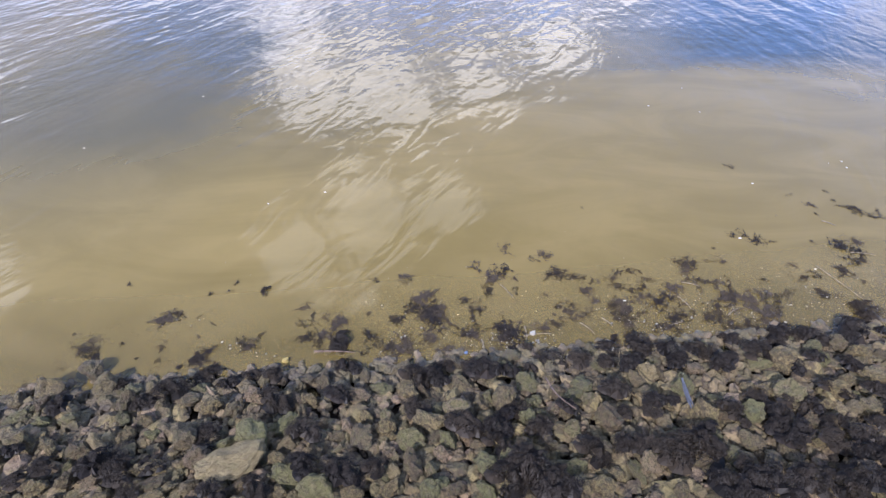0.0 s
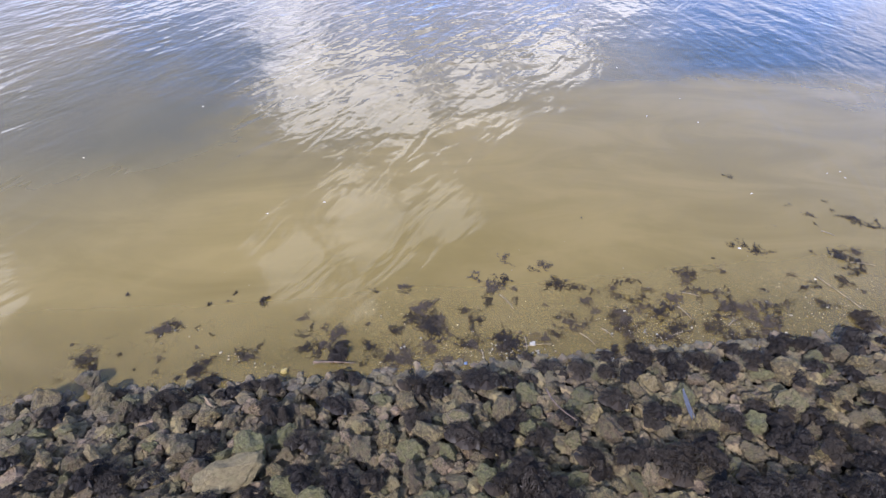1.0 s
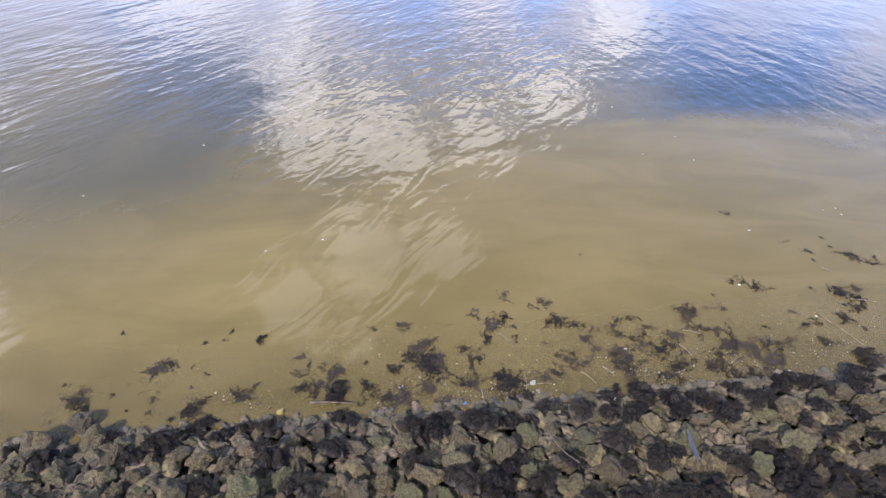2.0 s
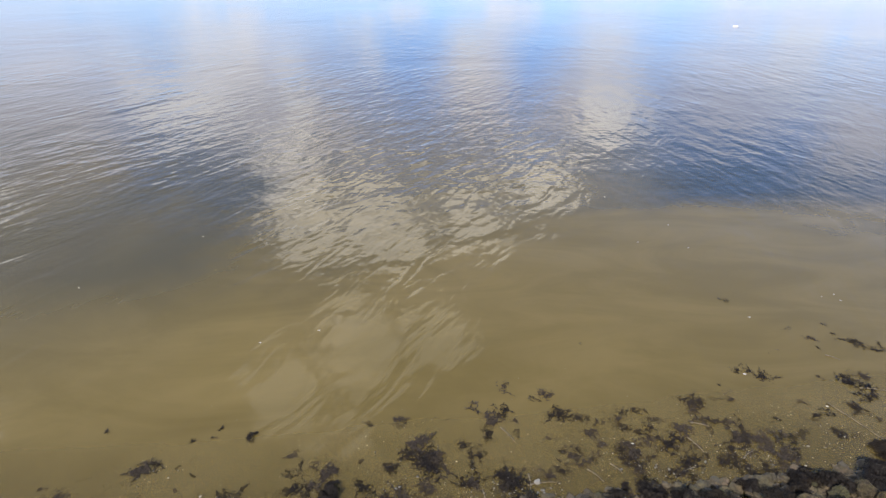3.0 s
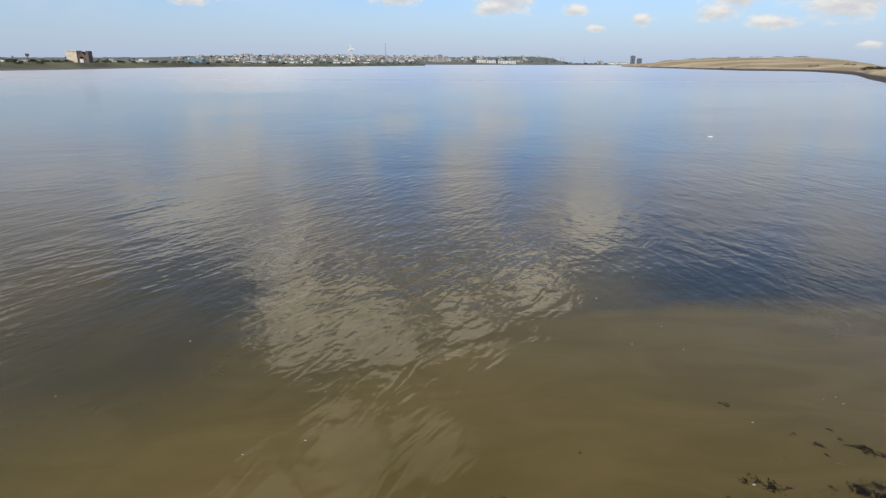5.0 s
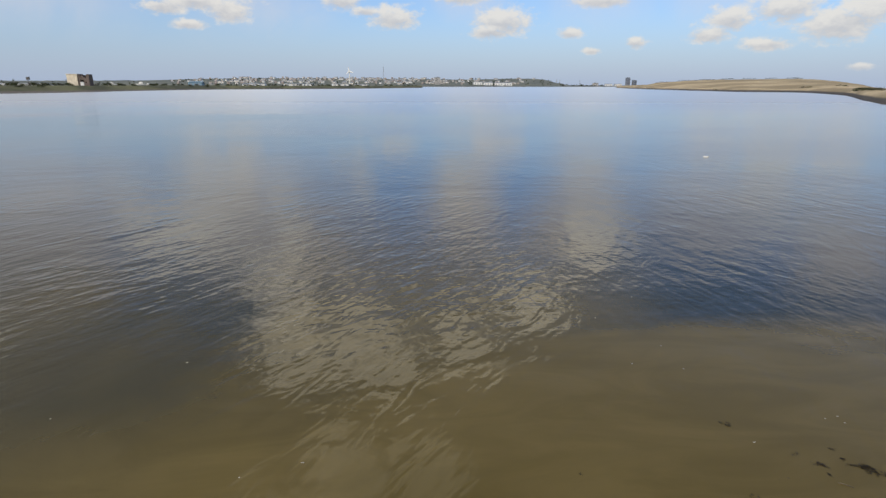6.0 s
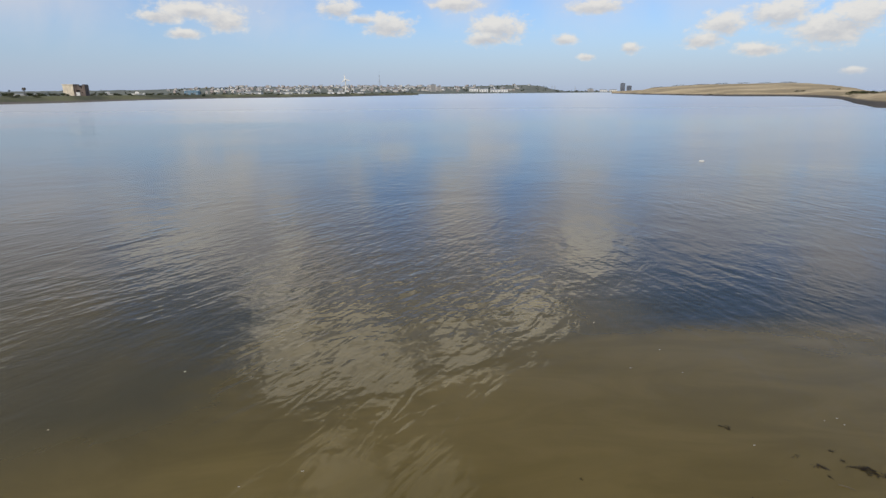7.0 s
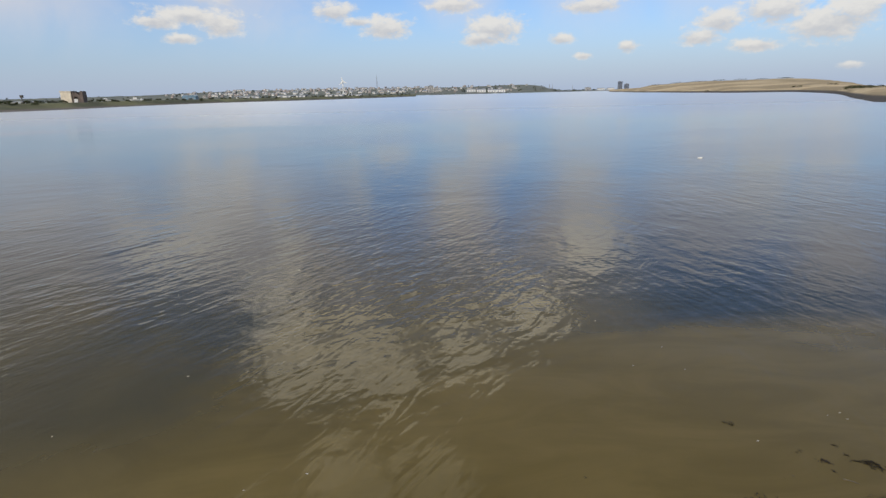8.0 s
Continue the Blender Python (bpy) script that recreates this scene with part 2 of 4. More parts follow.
    # slicks: long smooth and ruffled bands far out
    slick = t.ramp(t.noise(t.vec("MULTIPLY", place, (0.012, 0.03, 1.0)), 1.0, 2.0, 0.5, 1.2), 0.38, 0.62, 0.3, -0.5)
    slick = t.math("ADD", 1.0, t.math("MULTIPLY", slick, t.ramp(y, 50.0, 130.0, 1.0, 0.0)))
    gloss = t.node("ShaderNodeBsdfGlossy", {"Color": (1, 1, 1, 1), "Roughness": t.math("MULTIPLY", t.math("ADD", t.ramp(y, 5.0, 22.0, 0.012, 0.14), t.ramp(y, 25.0, 160.0, 0.0, 0.14)), slick), "Normal": n}).outputs[0]
    fres = t.node("ShaderNodeFresnel", {"IOR": 1.333, "Normal": n}).outputs[0]
    finish(t, t.node("ShaderNodeMixShader", {0: fres, 1: thick, 2: gloss}).outputs[0])
    return m


def silt_material():
    m, t = material("suspended_silt")
    place = t.node("ShaderNodeNewGeometry").outputs["Position"]
    swirl = t.noise(place, 1.4, 5.0, 0.6, 1.0)
    c = t.mix(t.ramp(swirl, 0.3, 0.7), SILT_A, SILT_B)
    body = t.node("ShaderNodeBsdfDiffuse", {"Color": c}).outputs[0]
    clear = t.node("ShaderNodeBsdfTransparent").outputs[0]
    finish(t, t.node("ShaderNodeMixShader", {0: 0.78, 1: clear, 2: body}).outputs[0])
    return m


def ground_material():
    m, t = material("bank_mud")
    place = t.node("ShaderNodeNewGeometry").outputs["Position"]
    a, b = t.noise(place, 2.5, 6.0, 0.65), t.noise(place, 38.0, 5.0, 0.7)
    c = t.mix(t.ramp(a, 0.3, 0.7), (0.022, 0.016, 0.011), (0.055, 0.040, 0.029))
    c = t.mix(t.ramp(b, 0.42, 0.7, 0.0, 0.6), c, (0.11, 0.082, 0.06))
    n = t.node("ShaderNodeBump", {"Height": t.math("ADD", a, b), "Strength": 0.9, "Distance": 0.03}).outputs[0]
    finish(t, t.node("ShaderNodeBsdfPrincipled", {"Base Color": c, "Roughness": 0.85, "Normal": n, "Specular IOR Level": 0.15}).outputs[0])
    return m


def land_material(name, mud, low, top, mud_to, patch=0.02):
    """Land across the water: bare mud by the water, then grass in patches of two tints."""
    m, t = material(name)
    place = t.node("ShaderNodeNewGeometry").outputs["Position"]
    z = t.split(place)[2]
    a, b = t.noise(place, patch, 6.0, 0.65, 0.5), t.noise(place, patch * 22, 4.0, 0.7)
    grass = t.mix(t.ramp(a, 0.42, 0.62), low, top)
    grass = t.mix(t.ramp(b, 0.4, 0.75, 0.0, 0.5), grass, tuple(v * 0.45 for v in low))
    wet = t.mix(t.ramp(b, 0.3, 0.7), mud, tuple(v * 0.65 for v in mud))
    c = t.mix(t.ramp(t.math("ADD", z, t.math("MULTIPLY", b, 0.5)), mud_to, mud_to + 0.5), wet, grass)
    finish(t, t.node("ShaderNodeBsdfPrincipled", {"Base Color": c, "Roughness": 0.9}).outputs[0])
    return m


SILT_A, SILT_B, DEEP = (0.103, 0.0760, 0.0215), (0.131, 0.0970, 0.0315), (0.025, 0.025, 0.014)
WATER, SILT, MUD = water_material(), silt_material(), ground_material()
STONE = stone_material("tan_stone", (0.058, 0.040, 0.017), (0.172, 0.130, 0.056), 0.25)
SLAB = stone_material("pale_slab", (0.160, 0.123, 0.058), (0.215, 0.167, 0.082), 0.1, 0.25)
STONE_GREEN = stone_material("algae_stone", (0.078, 0.073, 0.033), (0.142, 0.133, 0.060), 0.85)
# darkened so that stones lying in the gaps carry the shade there
STONE_DARK = stone_material("weathered_shaded_stone", (0.034, 0.022, 0.011), (0.094, 0.064, 0.034), 0.3)
WRACK = weed_material("dark_wrack", (0.003, 0.0027, 0.0024), (0.026, 0.020, 0.016), 0.5)
WRACK_BROWN = weed_material("brown_wrack", (0.005, 0.004, 0.003), (0.036, 0.027, 0.018), 0.5)
SHELL = plain("shell_white", (0.19, 0.178, 0.15), 0.7, 0.2, 30, vary=0.3)
GRIT = plain("shell_grit", (0.16, 0.15, 0.125), 0.7, 0.3, 30)
WEED_PALE = weed_material("faded_weed", (0.016, 0.013, 0.010), (0.075, 0.058, 0.042), 0.6)
STRAW = plain("dry_reed", (0.11, 0.09, 0.06), 0.7, 0.3, 20)
TWIG = plain("twig_bark", (0.075, 0.05, 0.034), 0.85, 0.4, 25)
VANE = plain("feather_grey", (0.055, 0.062, 0.082), 0.8, 0.3, 25)
YELLOW = plain("yellow_pebble", (0.17, 0.13, 0.035), 0.8, 0.2, 30)
BLUE = plain("blue_plastic", (0.05, 0.08, 0.15), 0.7, 0.1, 30)
FOAM = plain("foam", (0.36, 0.35, 0.31), 0.8, 0.1, 30)
FAR_LEFT = land_material("marsh_bank", (0.12, 0.100, 0.085), (0.042, 0.046, 0.018), (0.12, 0.120, 0.050), 0.8)
FAR_RIGHT = land_material("dry_grass_hill", (0.06, 0.048, 0.036), (0.26, 0.200, 0.108), (0.50, 0.39, 0.235), 1.1, 0.012)
# greens paled and greyed: the haze of distance is in the colour
FAR_TOWN = land_material("hazed_wooded_hill", (0.16, 0.15, 0.12), (0.085, 0.10, 0.085), (0.15, 0.155, 0.12), 0.6, 0.008)
CONCRETE = plain("weathered_concrete", (0.66, 0.57, 0.44), 0.9, 0.25, 0.5)
# the same concrete on the unlit wing: its shade is put into the colour
CONCRETE_DARK = plain("shaded_concrete", (0.13, 0.10, 0.085), 0.9, 0.4, 0.8)
VOID = plain("opening_shade", (0.02, 0.02, 0.02), 0.9, 0.3, 1.0)
PAINT = plain("white_paint", (0.66, 0.65, 0.62), 0.5, 0.08, 1.0)
# walls and tiles of the far town, paled and greyed to stand for haze
RENDERED = plain("pale_wall", (0.50, 0.475, 0.44), 0.85, 0.15, 0.4, vary=0.25)
BRICK = plain("brick_wall", (0.33, 0.28, 0.25), 0.9, 0.2, 0.4, vary=0.25)
ROOF = plain("hazed_tile_roof", (0.27, 0.235, 0.22), 0.85, 0.25, 0.6, vary=0.25)
SLATE = plain("grey_roof", (0.20, 0.22, 0.25), 0.7, 0.2, 0.6)
BLUE_ROOF = plain("blue_sheet", (0.15, 0.25, 0.33), 0.6, 0.2, 0.6)
TOWER = plain("dark_cladding", (0.16, 0.18, 0.22), 0.6, 0.15, 0.3)
STEEL = plain("galvanised_steel", (0.34, 0.35, 0.36), 0.5, 0.15, 1.0, 0.6)
GLASS = plain("window_glass", (0.05, 0.06, 0.08), 0.15, 0.2, 1.0)
LEAF = weed_material("tree_leaves", (0.025, 0.035, 0.014), (0.085, 0.095, 0.04), 0.8)
BARK = plain("bark", (0.10, 0.08, 0.06), 0.9, 0.3, 4.0)
WOOD = plain("tarred_timber", (0.07, 0.06, 0.05), 0.8, 0.3, 3.0)


# ---------- shapes ----------
def mesh_of(name, bm, mat, smooth=False):
    me = bpy.data.meshes.new(name)
    bm.to_mesh(me)
    bm.free()
    me.materials.append(mat)
    for p in me.polygons:
        p.use_smooth = smooth
    return me


def mesh_from(name, verts, faces, mat, smooth=False):
    me = bpy.data.meshes.new(name)
    me.from_pydata([tuple(map(float, v)) for v in verts], [], [tuple(map(int, f)) for f in faces])
    me.materials.append(mat)
    for p in me.polygons:
        p.use_smooth = smooth
    return me


def part(name, bm, mat, parent, label=""):
    ob = new(name, mesh_of(name, bm, mat))
    ob.parent = parent
    return tagged(ob, label)


def box(bm, x0, y0, z0, x1, y1, z1):
    m = Matrix.Translation(((x0 + x1) / 2, (y0 + y1) / 2, (z0 + z1) / 2)) @ Matrix.Diagonal((x1 - x0, y1 - y0, z1 - z0, 1))
    bmesh.ops.create_cube(bm, size=1, matrix=m)
    return bm


def boxes(*corners):
    bm = bmesh.new()
    for c in corners:
        box(bm, *c)
    return bm


def tube(bm, a, b, r0, r1, sides=8):
    a, b = Vector(a), Vector(b)
    turn = (b - a).to_track_quat("Z", "Y").to_matrix().to_4x4()
    bmesh.ops.create_cone(bm, cap_ends=True, segments=sides, radius1=r0, radius2=r1, depth=(b - a).length, matrix=Matrix.Translation((a + b) / 2) @ turn)
    return bm


def shore(x):
    return 2.95 + 0.14 * x


def bank(x, y):
    """Height of the bank: rising landwards, a shallow shelf and then the bed on the river's side."""
    d = shore(x) - y
    if d > 0:
        return min(0.3 * d + max(0.0, d - 2.3) * 0.9, 2.15)
    return max(0.10 * d if d > -2.5 else -0.25 + 0.2 * (d + 2.5), -5.0)


# ---------- ground, water ----------
def build_ground():
    xs = [-4500, -1500, -400, -100, -30, -12] + [-7 + 0.2 * i for i in range(71)] + [12, 30, 100, 400, 1500, 4500]
    ys = [-4500, -800, -100, -20, -6] + [-3 + 0.2 * i for i in range(51)] + [9, 12, 20, 30, 80, 300, 1200, 4800]
    verts, faces = [], []
    for y in ys:
        for x in xs:
            near = abs(x) < 8 and -3 < y < 8
            bump = 0.05 * noise.noise((x * 1.7, y * 1.7, 0)) + 0.03 * noise.noise((x * 5, y * 5, 3)) if near else 0.0
            bump *= 0.35 if y > shore(x) + 0.1 else 1.0
            verts.append((x, y, bank(max(-7, min(7, x)), y) + bump - (0.07 if y < 12 else 0.0)))
    n = len(xs)
    for j in range(len(ys) - 1):
        for i in range(n - 1):
            faces.append((j * n + i, j * n + i + 1, (j + 1) * n + i + 1, (j + 1) * n + i))
    ob = new("ground", mesh_from("ground", verts, faces, MUD, True))
    return tagged(ob, "brown mud bank and river bed under the stones", "ground", kind="structure")


def sheet(name, level, mat, waves):
    """A level sheet that widens with distance, close-meshed near the bank."""
    ys = [1.2 + 0.06 * i for i in range(160)]
    step = 0.06
    while ys[-1] < 4800:
        step *= 1.035
        ys.append(ys[-1] + step)
    cols = 220
    verts, faces = [], []
    for y in ys:
        half = 7 + 0.95 * max(0.0, y)
        for i in range(cols + 1):
            x = half * (2 * i / cols - 1)
            z = level
            if waves and y < 60:
                z += 0.0035 * noise.noise((x * 0.7, y * 1.1, 0)) * min(1.0, max(0.0, (y - 3) / 5))
            verts.append((x, y, z))
    n = cols + 1
    for j in range(len(ys) - 1):
        for i in range(cols):
            faces.append((j * n + i, j * n + i + 1, (j + 1) * n + i + 1, (j + 1) * n + i))
    return new(name, mesh_from(name, verts, faces, mat, True))


build_ground()
tagged(sheet("water", 0.0, WATER, True), "calm silty brown river water with light ripples mirroring the sky", "water", kind="structure")
silt = new("water_silt", mesh_from("water_silt", [(-9, 1, -0.045), (9, 1, -0.045), (9, 8, -0.045), (-9, 8, -0.045)], [(0, 1, 2, 3)], SILT))
tagged(silt, "brown silt hanging below the water surface", "water", kind="structure")


# ---------- land across the water ----------
def interp(x, table):
    if x <= table[0][0]:
        return table[0][1]
    for (a, u), (b, v) in zip(table, table[1:]):
        if x <= b:
            return u + (v - u) * (x - a) / (b - a)
    return table[-1][1]


def land(name, mat, front, profile, s0, s1, steps, rough, label):
    """Land seen across the water. front: bearing (x over y) to distance of the waterline; profile(s, d): height at distance d."""
    depth = [-0.03, 0.0, 0.015, 0.03, 0.05, 0.075, 0.1, 0.14, 0.2, 0.3, 0.45, 0.65, 0.9, 1.25, 1.7, 2.4]
    verts, faces = [], []
    for i in range(steps + 1):
        s = s0 + (s1 - s0) * i / steps
        d0 = interp(s, front)
        for k in depth:
            d = d0 * (1 + k)
            z = profile(s, d, d - d0)
            if z > 0.3:
                z += rough * (noise.noise((s * d * 0.05, d * 0.05, 1)) + 0.5 * noise.noise((s * d * 0.2, d * 0.2, 1)))
            verts.append((s * d, d, z))
    n = len(depth)
    for i in range(steps):
        for k in range(n - 1):
            faces.append((i * n + k, (i + 1) * n + k, (i + 1) * n + k + 1, i * n + k + 1))
    return tagged(new(name, mesh_from(name, verts, faces, mat, True)), label, "land", kind="structure")


LEFT_FRONT = [(-1.6, 170), (-1.1, 210), (-0.746, 262), (-0.652, 296), (-0.585, 340), (-0.47, 450), (-0.366, 560), (-0.25, 620), (-0.175, 680), (-0.10, 830), (-0.047, 1000), (-0.038, 1060)]
RIGHT_FRONT = [(0.288, 1150), (0.31, 900), (0.34, 700), (0.41, 520), (0.49, 405), (0.58, 380), (0.604, 361), (0.635, 313), (0.675, 248), (0.702, 168), (0.738, 128), (0.9, 90), (1.4, 60)]
TOWN_FRONT = [(-1.4, 1300), (-0.8, 1500), (-0.2, 1800), (-0.03, 1950), (0.1, 2300), (0.25, 2700), (0.36, 2900)]


def left_height(s, d, in_):
    return interp(in_, [(-20, -1.0), (0, 0.0), (14, 0.7), (22, 1.5), (30, 3.0), (36, 3.5), (80, 3.3), (2000, 3.6)])


HILL = [(0.29, 4.2), (0.34, 6.5), (0.36, 10.5), (0.40, 12.6), (0.47, 13.6), (0.585, 14.2), (0.64, 11.4), (0.69, 6.5), (0.72, 3.4), (0.8, 3.2), (1.4, 3.0)]


def right_height(s, d, in_):
    low = interp(in_, [(-20, -1.0), (0, 0.0), (9, 0.5), (20, 1.1), (34, 2.0), (60, 2.4), (4000, 2.6)])
    t = min(1.0, max(0.0, (d - interp(s, RIGHT_FRONT) - 12) / 420))
    rise = interp(s, HILL) * (t ** 0.75)
    return max(low, rise) if in_ > 0 else low


RIDGE = [(-1.4, 21), (-0.75, 21), (-0.5, 24), (-0.33, 36), (-0.2, 37), (-0.1, 36), (0.03, 36), (0.10, 42), (0.145, 44), (0.17, 36), (0.19, 16), (0.21, 6), (0.36, 5)]


def town_height(s, d, in_):
    t = min(1.0, max(0.0, in_ / 1100))
    return -1.0 if in_ < 0 else 1.5 + interp(s, RIDGE) * (t ** 0.9) if in_ > 0 else 0.0


land("bank_far_left", FAR_LEFT, LEFT_FRONT, left_height, -1.6, -0.038, 170, 0.25, "low marsh bank with grey mud foreshore and grass")
land("bank_far_right", FAR_RIGHT, RIGHT_FRONT, right_height, 0.288, 1.4, 170, 0.35, "rounded hill of dry golden grass behind a muddy spit")
land("hill_far", FAR_TOWN, TOWN_FRONT, town_height, -1.4, 0.36, 200, 2.0, "wooded town hill far across the river")


# ---------- things across the water ----------
def thing(name, at, label, category, group="", turn=0.0):
    ob = new(name)
    ob.matrix_world = pose(*at, 0, 0, turn)
    return tagged(ob, label, category, group)


def build_fort(x, y, z):
    fort = thing("ruined_fort", (x, y, z), "ruined concrete fort with a broken dark wing", "fort", turn=14)
    bm = boxes((-7.4, 0, -0.6, -0.4, 9, 5.7), (-7.6, -0.2, 5.7, -0.2, 9.2, 6.1))
    part("tower", bm, CONCRETE, fort, "tan weathered concrete block")
    # wing and parapet take the darkened concrete, with shade painted in
    part("wing_wall", boxes((-0.4, 0.6, -0.6, 1.2, 8, 5.7), (1.2, 0.8, 3.0, 3.4, 8, 5.0), (3.4, 0.8, -0.6, 4.4, 8, 4.4), (4.4, 0.7, 1.9, 5.2, 8, 3.8), (4.4, 0.6, -0.6, 7.2, 8, 1.4), (5.2, 0.6, 1.4, 7.2, 8, 5.4)), CONCRETE_DARK, fort, "dark broken concrete wing")
    part("parapet", boxes((-0.4, 0.5, 5.6, 0.8, 8, 6.1), (1.9, 0.8, 5.0, 2.9, 8, 5.6), (5.6, 0.6, 5.4, 7.1, 8, 6.0)), CONCRETE_DARK, fort)
    # a near-black panel paints the shade inside the empty opening
    part("opening", boxes((1.2, 2.6, -0.4, 3.2, 2.8, 3.2)), VOID, fort, "near-black panel standing for the shade in an empty opening")
    part("door", boxes((1.0, 0.3, -0.4, 3.4, 0.55, 1.9)), PAINT, fort, "pale boarded doorway")
    fort.scale = (0.84, 1.0, 1.15)


def build_house(walls, roof, w, d, h, rise, label, group):
    """A gabled house with two windows and a door."""
    house = thing("house", (0, 0, 0), label, "house", group)
    wall = part("wall", boxes((-w / 2, -d / 2, -2.5, w / 2, d / 2, h)), walls, house)
    bm = bmesh.new()
    e = 0.35
    pts = [(-w / 2 - e, -d / 2 - e, h), (w / 2 + e, -d / 2 - e, h), (w / 2 + e, d / 2 + e, h), (-w / 2 - e, d / 2 + e, h), (-w / 2 - e, 0, h + rise), (w / 2 + e, 0, h + rise)]
    v = [bm.verts.new(p) for p in pts]
    for f in ((0, 1, 5, 4), (2, 3, 4, 5), (0, 4, 3), (1, 2, 5), (3, 2, 1, 0)):
        bm.faces.new([v[i] for i in f])
    top = part("roof", bm, roof, house)
    part("chimney", boxes((w * 0.3, -0.4, h + rise * 0.4, w * 0.3 + 0.8, 0.4, h + rise + 0.9)), BRICK, top)
    for k in (-0.28, 0.28):
        part("window", boxes((k * w - 0.8, -d / 2 - 0.06, h * 0.4, k * w + 0.8, -d / 2 + 0.1, h * 0.75)), GLASS, wall)
    part("door", boxes((-0.5, -d / 2 - 0.05, 0, 0.5, -d / 2 + 0.1, 2.1)), WOOD, wall)
    return house


def build_shed(w, d, h, walls, roof, label):
    """A long low industrial shed with a shallow roof and roller doors."""
    shed = thing("shed", (0, 0, 0), label, "shed", "long waterside sheds")
    wall = part("wall", boxes((-w / 2, -d / 2, -1.5, w / 2, d / 2, h)), walls, shed)
    bm = bmesh.new()
    pts = [(-w / 2 - 0.5, -d / 2 - 0.5, h), (w / 2 + 0.5, -d / 2 - 0.5, h), (w / 2 + 0.5, d / 2, h), (-w / 2 - 0.5, d / 2, h), (-w / 2 - 0.5, 0, h * 1.3), (w / 2 + 0.5, 0, h * 1.3)]
    v = [bm.verts.new(p) for p in pts]
    for f in ((0, 1, 5, 4), (2, 3, 4, 5), (0, 4, 3), (1, 2, 5), (3, 2, 1, 0)):
        bm.faces.new([v[i] for i in f])
    part("roof", bm, roof, shed)
    for k in range(3):
        part("roller_door", boxes((-w * 0.35 + k * w * 0.3, -d / 2 - 0.08, 0, -w * 0.35 + k * w * 0.3 + w * 0.1, -d / 2 + 0.1, h * 0.7)), SLATE, wall)
    return shed


def build_block(x, y, z, w, d, h, walls, storeys, label):
    """A block of flats: floors of windows under a flat roof."""
    block = thing("tower_block", (x, y, z), label, "tower block")
    wall = part("wall", boxes((-w / 2, -d / 2, -4, w / 2, d / 2, h)), walls, block)
    part("roof", boxes((-w / 2 - 0.4, -d / 2 - 0.4, h, w / 2 + 0.4, d / 2 + 0.4, h + 0.8), (-w * 0.2, -d * 0.2, h + 0.8, w * 0.2, d * 0.2, h + 3)), SLATE, block)
    step = h / storeys
    for k in range(storeys):
        part("window_band", boxes((-w * 0.44, -d / 2 - 0.1, k * step + 0.3 * step, w * 0.44, -d / 2 + 0.2, k * step + 0.75 * step)), GLASS, wall)


def build_turbine(x, y, z, h):
    t = thing("wind_turbine", (x, y, z), "white three-bladed wind turbine on a tapered mast", "wind turbine")
    part("mast", tube(bmesh.new(), (0, 0, -2), (0, 0, h), 1.6, 0.95, 12), PAINT, t)
    part("nacelle", boxes((-0.9, -2.2, h - 0.8, 0.9, 2.6, h + 1.0)), PAINT, t)
    hub = part("hub", tube(bmesh.new(), (0, -3.2, h), (0, -2.2, h), 0.4, 1.0, 10), PAINT, t)
    for a in (108, 228, 348):
        bm = bmesh.new()
        tip = Vector((math.sin(radians(a)), 0, math.cos(radians(a)))) * (h * 0.33)
        side = Vector((math.cos(radians(a)), 0, -math.sin(radians(a))))
        root = Vector((0, -2.7, h))
        rows = [(0.0, 0.7), (0.2, 1.5), (1.0, 0.4)]
        rings = []
        for k, half in rows:
            c = root + tip * k
            rings.append([bm.verts.new(c + side * half * q + Vector((0, r, 0))) for q, r in ((-1, 0), (0, -0.25), (1, 0), (0, 0.25))])
        for p, q in zip(rings, rings[1:]):
            for i in range(4):
                bm.faces.new((p[i], p[(i + 1) % 4], q[(i + 1) % 4], q[i]))
        part("blade", bm, PAINT, hub)


def build_mast(x, y, z, h):
    t = thing("lattice_mast", (x, y, z), "slim grey steel lattice mast", "mast")
    legs = [(-1, -1), (1, -1), (1, 1), (-1, 1)]
    for a, b in legs:
        part("leg", tube(bmesh.new(), (a * 2.2, b * 2.2, -2), (a * 0.5, b * 0.5, h), 0.3, 0.2, 6), STEEL, t)
    for k in range(9):
        z0, z1 = h * k / 9, h * (k + 1) / 9
        r0, r1 = 2.2 - 1.7 * k / 9, 2.2 - 1.7 * (k + 1) / 9
        bm = bmesh.new()
        for (a, b), (c, d) in zip(legs, legs[1:] + legs[:1]):
            tube(bm, (a * r0, b * r0, z0), (c * r1, d * r1, z1), 0.14, 0.14, 5)
        part("brace", bm, STEEL, t)
    part("antenna", tube(bmesh.new(), (0, 0, h), (0, 0, h * 1.15), 0.2, 0.12, 6), STEEL, t)


